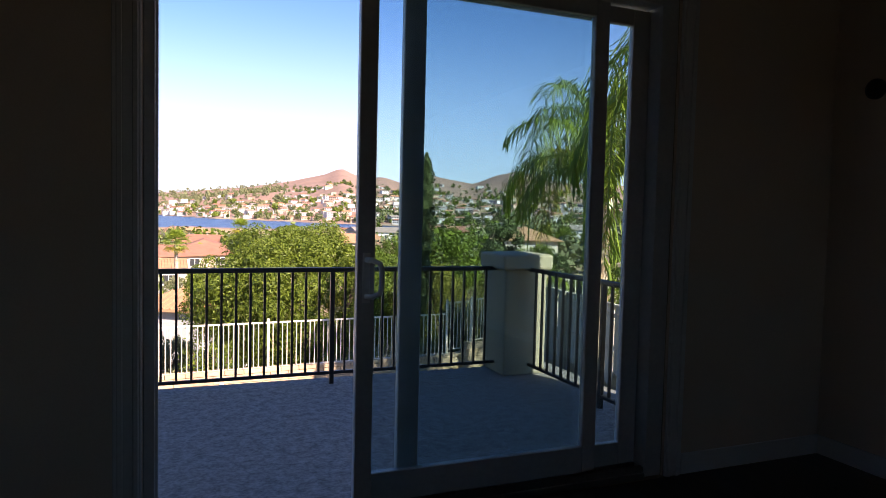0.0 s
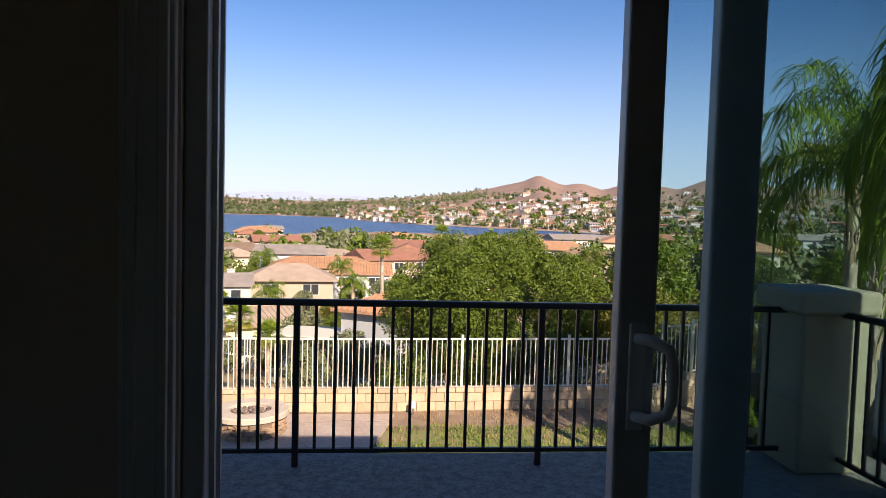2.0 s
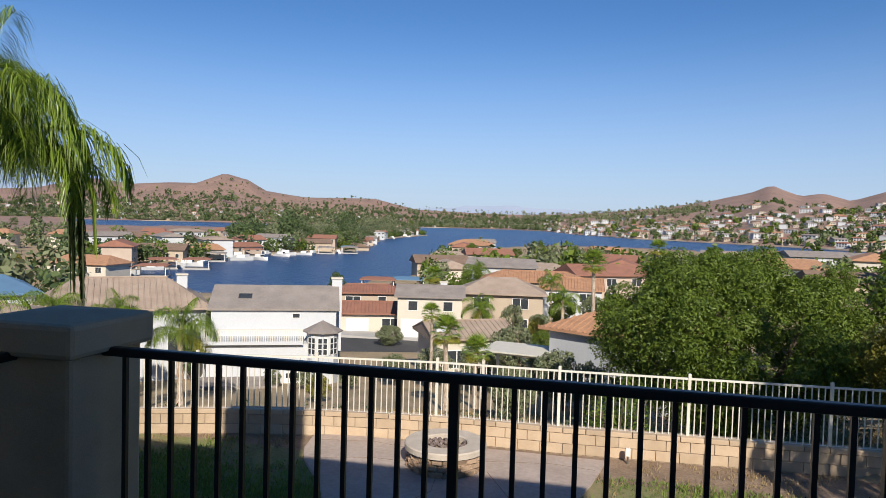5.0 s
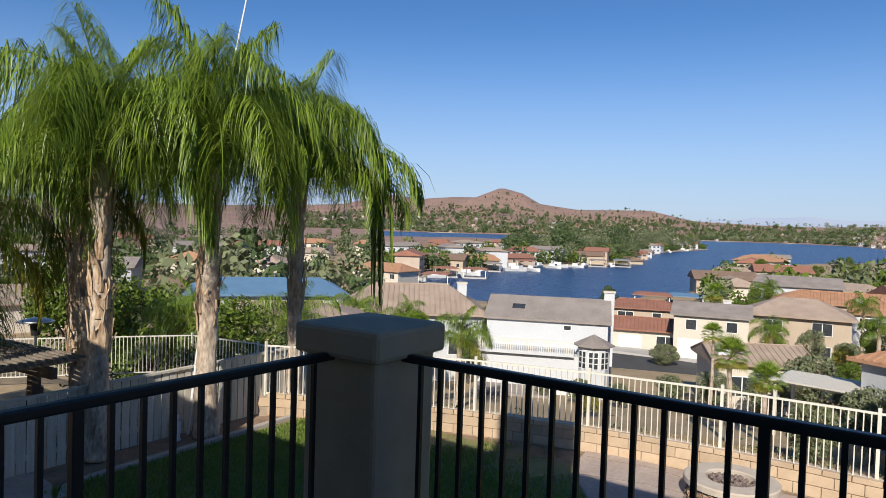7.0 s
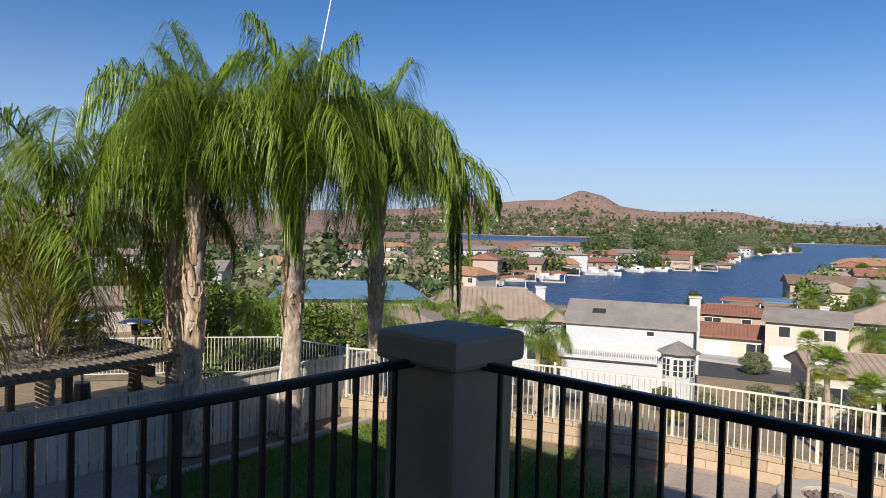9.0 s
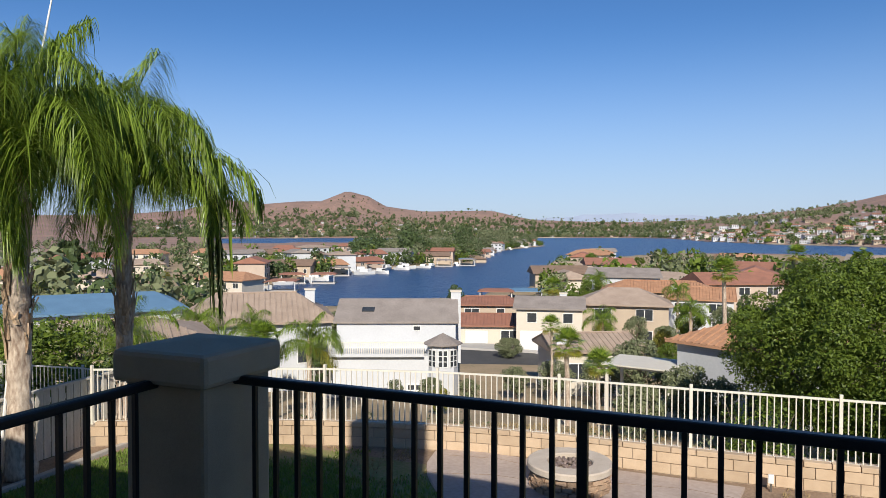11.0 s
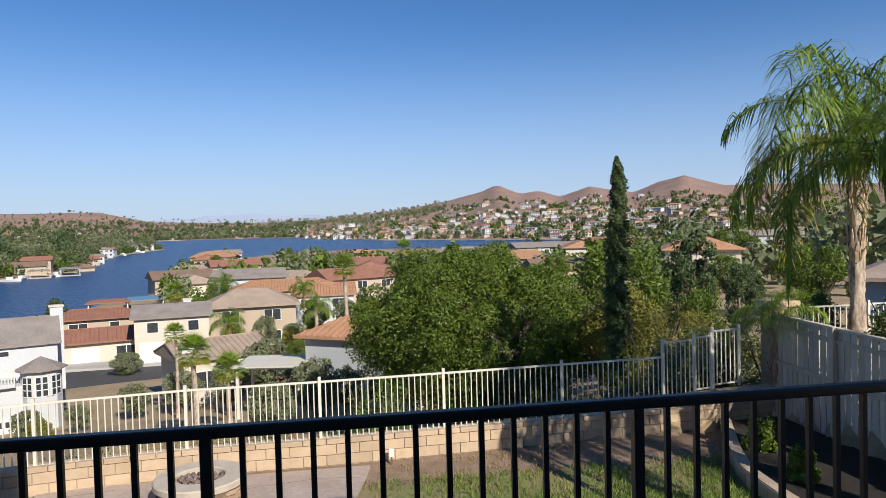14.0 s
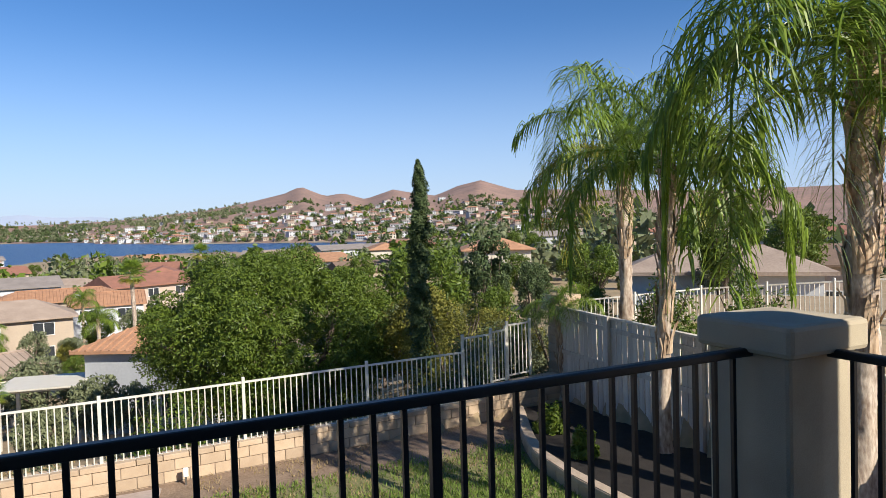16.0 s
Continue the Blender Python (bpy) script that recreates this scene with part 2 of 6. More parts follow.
# unseen hip roof with eaves, eave height set to cast the patio shadow edge
# Unseen left wing, added to shade the fence and lawn on that side.
structure("unseen_wing_wall", box(-8.0, -3.2, -2.14, -2.0, -2.75, 4.3), M_STUCCO)


def hip_roof(x0, x1, y0, y1, z, rx0, rx1, ry, rz):
    bm = bmesh.new()
    vs = [bm.verts.new(p) for p in ((x0, y0, z), (x1, y0, z), (x1, y1, z), (x0, y1, z), (rx0, ry, rz), (rx1, ry, rz))]
    for f in ((0, 1, 5, 4), (1, 2, 5), (2, 3, 4, 5), (3, 0, 4), (3, 2, 1, 0)):
        bm.faces.new([vs[i] for i in f])
    return bm


M_TILE = mat("terracotta_roof", (0.42, 0.22, 0.13), (0.3, 0.16, 0.1), 0.85, 1.0, 14, 0.5, rand=0.12)
structure("roof", hip_roof(-3.8, 4.3, -12.6, 0.6, 4.28, -0.4, 0.6, -6.0, 5.9), M_TILE)
# Wing roof out of view, its eave and end placed to shape that shade.
structure("roof_wing", hip_roof(-8.6, -3.81, -12.6, -1.4, 4.28, -6.5, -3.82, -7.0, 5.7), M_TILE)
# Unseen chimney, added and sized to cast the block shadow on the garden wall.
bm = box(-1.4, -0.1, -1.1, -0.3, 3.5, 6.4)
structure("unseen_chimney", bm, M_STUCCO)

# casing round the door, inside
bm = bmesh.new()
for x0, x1, d in ((-0.135, -0.035, 0.018), (-0.12, -0.10, 0.026), (-0.065, -0.045, 0.026)):
    box(x0, x1, W0 - 0.012 - d, W0 - 0.012, 0, 2.59, bm, 0.003)
for x0, x1, d in ((2.475, 2.575, 0.018), (2.54, 2.56, 0.026), (2.485, 2.505, 0.026)):
    box(x0, x1, W0 - 0.012 - d, W0 - 0.012, 0, 2.59, bm, 0.003)
box(-0.135, 2.575, W0 - 0.03, W0 - 0.012, 2.5, 2.6, bm, 0.003)
structure("trim", bm, M_WHITE, "white door casing with a moulded profile")
bm = box(-3.05, -0.14, W0 - 0.028, W0 - 0.0121, 0, 0.11, None, 0.003)
box(2.58, 3.6, W0 - 0.028, W0 - 0.0121, 0, 0.11, bm, 0.003)
box(3.585, 3.599, -7, W0 - 0.03, 0, 0.11, bm, 0.003)
structure("baseboard", bm, M_WHITE, "white baseboard along the drywall")


def door_panel(name, parent, x0, x1, y0, y1, st, low):
    p = thing(name)
    p.parent = parent
    part("stile", box(x0, x0 + st, y0, y1, 0.05, 2.42, None, 0.006), M_VINYL, p)
    part("stile", box(x1 - st, x1, y0, y1, 0.05, 2.42, None, 0.006), M_VINYL, p)
    part("top_rail", box(x0 + st, x1 - st, y0, y1, 2.34, 2.42, None, 0.004), M_VINYL, p)
    part("bottom_rail", box(x0 + st, x1 - st, y0, y1, 0.05, low, None, 0.004), M_VINYL, p)
    yc = (y0 + y1) / 2
    g = part("pane", box(x0 + st - 0.005, x1 - st + 0.005, yc - 0.002, yc + 0.002, low - 0.005, 2.345), M_GLASS, p, "tinted clear glass")
    g.visible_shadow = False
    return p


slider = thing("sliding_door", (0, 0, 0), 0, "white vinyl sliding glass door, slid half open", "door", kind="structure")
slider.name = "door_1"
bm = box(-0.03, 0.012, -0.135, 0.0, 0.0, 2.49, None, 0.004)
box(0.012, 0.022, -0.10, -0.085, 0.04, 2.45, bm)
box(0.012, 0.022, -0.05, -0.04, 0.04, 2.45, bm)
part("jamb", bm, M_VINYL, slider)
part("jamb", box(2.37, 2.47, -0.135, 0.0, 0.0, 2.49, None, 0.004), M_VINYL, slider)
part("head", box(0.012, 2.37, -0.135, 0.0, 2.43, 2.49, None, 0.004), M_VINYL, slider)
bm = box(0.012, 2.37, -0.135, 0.0, -0.015, 0.02, None, 0.003)
for y in (-0.12, -0.1, -0.046, -0.002):
    box(0.012, 2.37, y - 0.002, y + 0.002, 0.02, 0.05, bm)
part("sill_track", bm, M_CHROME, slider, "ribbed metal sill track")
pan = door_panel("sliding_panel", slider, 0.818, 2.085, -0.092, -0.048, 0.08, 0.185)
hb = tube([(0.855, -0.1, 0.985), (0.875, -0.13, 0.985), (0.905, -0.145, 1.0), (0.913, -0.148, 1.03), (0.913, -0.148, 1.1), (0.905, -0.145, 1.13), (0.875, -0.13, 1.145), (0.855, -0.1, 1.145)], 0.012, 8)
box(0.84, 0.875, -0.102, -0.092, 0.955, 1.175, hb, 0.004)
part("handle", hb, M_WHITE, pan, "white D-shaped pull handle", smooth=True)
door_panel("fixed_panel", slider, 1.03, 2.37, -0.044, -0.004, 0.105, 0.165)


# ---- the balcony ----
structure("balcony_floor", box(-2.1, 3.3, 0.0, 2.42, -0.25, 0.0, None, 0.008), M_DECK, "textured grey balcony floor with a speckled coating")
bm = box(-2.1, 3.3, 2.30, 2.40, -0.75, -0.251)
box(-2.1, -1.98, 0.001, 2.30, -0.75, -0.251, bm)
box(3.18, 3.3, 0.001, 2.30, -0.75, -0.251, bm)
structure("balcony_fascia", bm, M_STUCCO)


def pillar(x):
    p = thing("balcony_pillar", (x, PIL_Y, 0), 0, "beige stucco balcony pillar with a flat overhanging cap", "pillar", "balcony pillars")
    part("shaft", box(-0.2, 0.2, -0.2, 0.2, 0, 0.905, None, 0.018), M_STUCCO, p, smooth=False)
    bm = bmesh.new()
    w = 0.236
    lo = box(-w, w, -w, w, 0.895, 1.025, bm, 0.022)
    for v in bm.verts:
        if v.co.z > 1.0:
            v.co.z += 0.014 * (1 - max(abs(v.co.x), abs(v.co.y)) / w)
    bmesh.ops.create_cone(bm, segments=4, radius1=0.30, radius2=0.05, depth=0.02, cap_ends=True, matrix=Matrix.Translation((0, 0, 1.033)) @ Matrix.Rotation(radians(45), 4, "Z"))
    part("cap", bm, M_STUCCO, p)
    return p


pillar(PIL_L)
pillar(PIL_R)


def railing(name, a, b, posts, label):
    """A rail along local x from a to b with posts at the given places."""
    r = thing(name, (0, 0, 0), 0, label, "railing", "balcony railings")
    part("top_rail", box(a, b, -0.021, 0.021, RAIL_Z - 0.036, RAIL_Z, None, 0.008), M_IRON, r)
    part("bottom_rail", box(a, b, -0.014, 0.014, 0.075, 0.1, None, 0.004), M_IRON, r)
    for x in posts:
        part("post", box(x - 0.017, x + 0.017, -0.017, 0.017, 0.0, RAIL_Z - 0.034, None, 0.003), M_IRON, r)
    stops = [a, *posts, b]
    me = mesh_of(box(-0.0085, 0.0085, -0.0085, 0.0085, 0.098, RAIL_Z - 0.034), M_IRON)
    for s, e in zip(stops, stops[1:]):
        k = max(1, round((e - s) / 0.103))
        for i in range(1, k):
            piece("baluster", me, r, Matrix.Translation((s + (e - s) * i / k, 0, 0)))
    return r


f = railing("balcony_railing", PIL_L + 0.19, PIL_R - 0.19, (-0.105, 1.233), "black iron balcony railing with square balusters")
f.matrix_world = pose(0, RAIL_Y, 0)
f = railing("balcony_railing", 0.0, PIL_Y - 0.19, (1.0,), "black iron railing between the house and a pillar")
f.matrix_world = pose(RAIL_XL, 0, 0, 0, 0, 90)
f = railing("balcony_railing", 0.0, PIL_Y - 0.19, (1.0,), "black iron railing between the house and a pillar")
f.matrix_world = pose(RAIL_XR, 0, 0, 0, 0, 90)


# ---- ground, lake and hills ----
LAKE = -15.0


def near_shore(a):
    return lerp(a, (-42, -41, -39, -32, -20.6, -13.9, -12.9, -9.5, -3.8, 2.3, 24, 26.4, 27.5), (3000, 180, 150, 140, 160, 205, 300, 430, 560, 580, 500, 700, 3000))


def spit_front(a):
    return lerp(a, (-42, -41, -37, -33, -29, -24, -20, -18.9, -14), (140, 172, 218, 246, 300, 325, 356, 540, 850))


def spit_back(a):
    return lerp(a, (-60, -41, -29, -20.6, -14), (900, 1100, 1150, 1000, 852)) if a < -14 else 0


def far_shore(a):
    return lerp(a, (-60, -41, -14, -8, -4, -1.4, 3.2, 11.8, 19.4, 27), (2000, 2100, 2300, 2400, 2100, 1420, 1085, 900, 770, 780))


def skyline(a):
    return lerp(a, (-60, -49, -44, -40.5, -37.5, -34.8, -33, -30.8, -29, -27.5, -24.3, -18.7, -14.9, -8.6, -1.4, 5.4, 9.3, 12, 13.3, 15.3, 16.8, 18.6, 21, 24.6, 26.5, 28.5, 31.4, 35, 48, 70),
                (1.2, 1.4, 1.8, 2.75, 2.45, 2.7, 2.7, 3.62, 3.2, 2.3, 1.85, 1.95, 1.1, 0.9, 0.88, 1.6, 2.3, 2.95, 3.5, 2.7, 2.9, 2.3, 3.1, 2.45, 3.2, 3.7, 2.7, 2.6, 2.0, 2.0))


RIDGE = 3300.0


def is_water(a, d):
    if a < -60 or a > 27.5:
        return False
    if near_shore(a) < d < far_shore(a):
        return not (a < -13.9 and spit_front(a) < d < spit_back(a))
    return False


def land_z(x, y):
    """Height of the ground."""
    d, a = math.hypot(x, y), math.degrees(math.atan2(x, y))
    if y < -3 and d < 60:
        return -2.65
    if -10.9 < x < 8.85 and y < wall_y(x) + 0.1:
        return -2.65
    if abs(a) > 75:
        return -2.65 if d < 60 else -2.65 - min(10, (d - 60) * 0.1)
    if is_water(a, d):
        return LAKE - 2.0
    n1 = noise.noise((x * 0.02, y * 0.02, 3.0))
    edge = wall_y(max(-11, min(9, x)))
    if d < far_shore(a) and not (a > 27.5 and d > 900):
        z = lerp(d, (12, 14, 18, 25, 36, 50, 75, 110, 150, 300), (-3.0, -3.4, -4.6, -6.4, -8.6, -10.7, -12.0, -12.9, -13.6, -14.2))
        if a > 8:
            k = min(1, (a - 8) / 20)
            z = z * (1 - 0.35 * k * min(1, max(0, 1 - (d - 300) / 300)))
        if x > 8.85:
            k = min(1, max(0, (x - 8.85 - max(0, y - 12.8) * 0.9) / (1.0 + max(0, y - 12.8) * 0.4))) * max(0, 1 - max(0, d - 20) / 60)
            z = z * (1 - k) + -1.15 * k
        if x < -10.9 and d < 40:
            z = max(z, -3.3 - max(0, y - 9) * 0.35 - max(0, d - 24) * 0.3)
        if d > 200:
            z += n1 * 0.6
        return z
    f = far_shore(a) if a < 27.5 else 700
    s = min(1.0, max(0.0, (d - f) / (RIDGE - f)))
    top = 1.4 + math.tan(radians(skyline(a) + 0.22)) * RIDGE
    roll = noise.fractal((x * 0.004, y * 0.004, 1.0), 0.9, 2.0, 4)
    low = 0.42 if a > -5 else 0.3
    p = low * min(1, s / 0.4) ** 0.9 + (1 - low) * max(0, (s - 0.25) / 0.75) ** 2.2
    z = LAKE + 1.2 + (top - LAKE - 1.2) * p + roll * 16 * min(1, s * 4) * (1 - 0.85 * max(0, (s - 0.6) / 0.4))
    if d > RIDGE:
        z -= (d - RIDGE) * 0.12
    return max(z, LAKE + 0.8)


M_EARTH = mat("dry_earth", (0.40, 0.29, 0.18), (0.24, 0.19, 0.105), 0.95, 0.35, 5, 0.4, dist=0.05)


def hazed_hill_material():
    # Browns muted to carry the distance haze in the base colour.
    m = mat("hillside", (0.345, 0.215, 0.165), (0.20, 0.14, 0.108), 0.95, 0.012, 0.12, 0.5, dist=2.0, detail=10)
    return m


M_HILL = hazed_hill_material()
azs = sorted(set([-180 + 5 * i for i in range(22)] + [-70 + 0.5 * i for i in range(281)] + [75 + 5 * i for i in range(21)]))
rads = [0.1, 3, 6, 8] + [9 + 0.4 * i for i in range(24)] + [19 * 1.06 ** i for i in range(1, 96) if 19 * 1.06 ** i < 4900]
verts, faces, fm = [], [], []
for r in rads:
    for a in azs:
        x, y = r * math.sin(radians(a)), r * math.cos(radians(a))
        verts.append((x, y, land_z(x, y)))
na = len(azs)
for i in range(len(rads) - 1):
    for j in range(na):
        k = (j + 1) % na
        faces.append((i * na + j, (i + 1) * na + j, (i + 1) * na + k, i * na + k))
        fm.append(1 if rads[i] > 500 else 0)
me = bpy.data.meshes.new("ground")
me.from_pydata(verts, [], faces)
me.materials.append(M_EARTH)
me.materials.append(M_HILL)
me.polygons.foreach_set("material_index", fm)
me.polygons.foreach_set("use_smooth", [True] * len(faces))
me.flip_normals()
tagged(new("ground", me), "dry brown hillside running down to a lake", kind="structure")

mw = bpy.data.materials.new("lake_water")
mw.use_nodes = True
n_, l_ = mw.node_tree.nodes, mw.node_tree.links
b_ = n_["Principled BSDF"]
b_.inputs["Base Color"].default_value = (0.012, 0.045, 0.13, 1)
b_.inputs["Roughness"].default_value = 0.28
b_.inputs["IOR"].default_value = 1.33
nz_, bp_, ge_ = n_.new("ShaderNodeTexNoise"), n_.new("ShaderNodeBump"), n_.new("ShaderNodeNewGeometry")
nz_.inputs["Scale"].default_value, nz_.inputs["Detail"].default_value = 0.5, 5
bp_.inputs["Strength"].default_value, bp_.inputs["Distance"].default_value = 1.0, 1.2
l_.new(ge_.outputs["Position"], nz_.inputs["Vector"])
l_.new(nz_.outputs["Fac"], bp_.inputs["Height"])
l_.new(bp_.outputs["Normal"], b_.inputs["Normal"])
structure("water", prism([(-2600, 90), (600, 90), (1500, 1000), (1500, 2600), (-2600, 2600)], LAKE - 0.5, LAKE), mw, "deep blue lake with fine ripples")

# hazy mountains along the horizon, the blue haze put into their colour
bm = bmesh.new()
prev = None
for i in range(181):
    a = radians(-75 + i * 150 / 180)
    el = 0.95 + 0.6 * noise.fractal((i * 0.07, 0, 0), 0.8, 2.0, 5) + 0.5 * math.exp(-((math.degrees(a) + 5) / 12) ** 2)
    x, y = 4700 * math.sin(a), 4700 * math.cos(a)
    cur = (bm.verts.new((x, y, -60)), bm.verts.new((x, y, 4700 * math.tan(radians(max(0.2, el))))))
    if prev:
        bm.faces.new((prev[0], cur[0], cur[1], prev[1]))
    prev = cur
structure("backdrop", bm, mat("haze_tinted_mountain", (0.30, 0.36, 0.47), (0.27, 0.33, 0.44), 1.0, 0.002, 0.01, 0.0, spec=0.0), "hazy blue distant mountains")


# ---- plants ----
rng = np.random.default_rng(7)


def quads(name, c, u, v, material, parent=None, m=None):
    """One mesh of many small leaves: centres c, half-axes u and v."""
    n = len(c)
    co = np.empty((n, 4, 3), np.float32)
    co[:, 0], co[:, 1], co[:, 2], co[:, 3] = c - u, c + v * 0.8 - u * 0.1, c + u, c - v * 0.8 + u * 0.1
    me = bpy.data.meshes.new(name)
    me.vertices.add(4 * n)
    me.vertices.foreach_set("co", co.ravel())
    me.loops.add(4 * n)
    me.loops.foreach_set("vertex_index", np.arange(4 * n, dtype=np.int32))
    me.polygons.add(n)
    me.polygons.foreach_set("loop_start", np.arange(0, 4 * n, 4, dtype=np.int32))
    me.update(calc_edges=True)
    me.materials.append(material)
    ob = new(name, me)
    if parent:
        ob.parent = parent
    if m is not None:
        ob.matrix_local = m
    return ob


def unit(a):
    return a / np.maximum(np.linalg.norm(a, axis=1, keepdims=True), 1e-6)


def leaf_axes(n, size, aspect=0.5, normal=None, spread=0.8):
    """Random half-axes for n leaves, facing roughly along normal."""
    w = rng.normal(size=(n, 3))
    if normal is not None:
        w = unit(normal + w * spread * 0.6)
    u = unit(np.cross(w, rng.normal(size=(n, 3))))
    v = unit(np.cross(w, u))
    s = size * rng.uniform(0.6, 1.3, (n, 1))
    return u * s, v * s * aspect


M_BARK = mat("bark", (0.16, 0.12, 0.09), (0.08, 0.06, 0.045), 0.95, 3, 25, 0.6, dist=0.02, stretch=(1, 1, 0.3))
M_PALMBARK = mat("palm_bark", (0.62, 0.52, 0.41), (0.20, 0.135, 0.095), 0.95, 5, 22, 0.9, dist=0.02, stretch=(1, 1, 0.35), local=True)
M_SHEATH = mat("palm_sheath", (0.64, 0.48, 0.32), (0.27, 0.17, 0.10), 0.9, 7, 30, 0.4, stretch=(1, 1, 0.3))
M_FROND = island_mat("palm_leaf", (0.038, 0.09, 0.013), (0.34, 0.45, 0.06), 0.32, trans=0.4)
# Dark leaf copy with the shade of the hanging fronds in its colour.
M_FROND_SHADED = island_mat("palm_leaf_shaded", (0.012, 0.022, 0.006), (0.05, 0.07, 0.015), 0.6, trans=0.1)
M_FRONDY = island_mat("palm_leaf_yellow", (0.10, 0.13, 0.016), (0.36, 0.31, 0.04), 0.5, trans=0.3)
M_LEAF = island_mat("tree_leaf", (0.036, 0.072, 0.009), (0.175, 0.235, 0.03), 0.5, trans=0.24)
M_LEAFD = island_mat("dark_leaf", (0.03, 0.055, 0.02), (0.11, 0.15, 0.05), 0.6, trans=0.12)
M_LEAFG = island_mat("grey_green_leaf", (0.10, 0.12, 0.06), (0.23, 0.25, 0.13), 0.7, trans=0.15)
M_LEAFY = island_mat("yellow_green_leaf", (0.12, 0.13, 0.02), (0.30, 0.27, 0.05), 0.6, trans=0.25)
M_GRASS = island_mat("grass", (0.08, 0.15, 0.02), (0.25, 0.32, 0.07), 0.7, trans=0.3)
M_DRYGRASS = island_mat("dry_grass", (0.22, 0.16, 0.07), (0.38, 0.29, 0.15), 0.85, trans=0.1)


def frond_mesh(length, launch, droop, seed, material, stations=120, leaf=0.88, wide_=0.0085):
    """A feather palm leaf that grows along +x and arches down, with hanging leaflets."""
    r = np.random.default_rng(seed)
    pts, p, ang = [], np.array([0.0, 0.0, 0.0]), radians(launch)
    steps = 26
    for i in range(steps + 1):
        pts.append(p.copy())
        ang -= radians(droop) / steps * (0.4 + 1.2 * i / steps)
        ang = max(ang, radians(-88))
        p = p + np.array([math.cos(ang), 0, math.sin(ang)]) * length / steps
    pts = np.array(pts)
    bm = tube([tuple(q) for q in pts], [0.032 * (1 - 0.85 * i / steps) for i in range(steps + 1)], 5)
    for k in range(stations):
        s = 0.13 + 0.87 * (k + r.uniform(-0.4, 0.4)) / stations
        s = min(0.995, max(0.1, s))
        i = min(steps - 1, int(s * steps))
        base = pts[i] + (pts[i + 1] - pts[i]) * (s * steps - i)
        t = (pts[i + 1] - pts[i]) / np.linalg.norm(pts[i + 1] - pts[i])
        ll = leaf * (0.55 + 0.75 * math.sin(math.pi * min(1, s * 0.9 + 0.12))) * r.uniform(0.6, 1.2)
        for side in (-1, 1):
            d = np.array([0, side, 0]) * r.uniform(0.55, 1.15) + t * r.uniform(0.1, 0.8) + np.array([0, 0, r.uniform(-0.5, 0.55)])
            d /= np.linalg.norm(d)
            q, w = base.copy(), wide_ * r.uniform(0.7, 1.3)
            wide = np.cross(d, [0, 0, 1.0])
            wide = wide / (np.linalg.norm(wide) + 1e-6)
            last = None
            for j in range(4):
                ww = w * (1.0, 1.15, 0.85, 0.12)[j]
                pair = (bm.verts.new(q - wide * ww), bm.verts.new(q + wide * ww))
                if last:
                    bm.faces.new((last[0], last[1], pair[1], pair[0]))
                last = pair
                q = q + d * ll / 3
                d = d + np.array([0, 0, -1.0 * r.uniform(0.6, 1.5)])
                d /= np.linalg.norm(d)
    return mesh_of(bm, material)


FRONDS = [frond_mesh(2.3, 86, 60, 1, M_FROND), frond_mesh(2.7, 78, 125, 2, M_FROND), frond_mesh(2.9, 68, 145, 3, M_FROND), frond_mesh(3.0, 58, 145, 4, M_FROND),
          frond_mesh(3.0, 46, 140, 5, M_FROND), frond_mesh(2.9, 34, 130, 6, M_FROND), frond_mesh(2.8, 18, 115, 7, M_FROND), frond_mesh(2.5, 0, 95, 8, M_FRONDY), frond_mesh(2.3, -25, 70, 9, M_FRONDY),
          frond_mesh(4.4, 32, 200, 10, M_FROND, 190, 0.62), frond_mesh(3.8, 40, 185, 12, M_FRONDY, 150, 0.6), frond_mesh(5.2, 48, 330, 13, M_FROND_SHADED, 230, 0.48)]
# thinner fronds with broad leaflets, for the palms of the planter bed
FRONDS += [frond_mesh(2.5, 82, 70, 31, M_FROND, 46, 0.62, 0.012), frond_mesh(3.0, 70, 135, 32, M_FROND, 54, 0.72, 0.012), frond_mesh(3.2, 54, 140, 33, M_FROND, 56, 0.75, 0.012), frond_mesh(3.2, 38, 135, 34, M_FROND, 56, 0.75, 0.012),
           frond_mesh(3.0, 20, 120, 35, M_FROND, 54, 0.72, 0.012), frond_mesh(2.6, -5, 90, 36, M_FRONDY, 48, 0.6, 0.011), frond_mesh(4.3, 34, 250, 37, M_FROND, 84, 0.62, 0.012)]


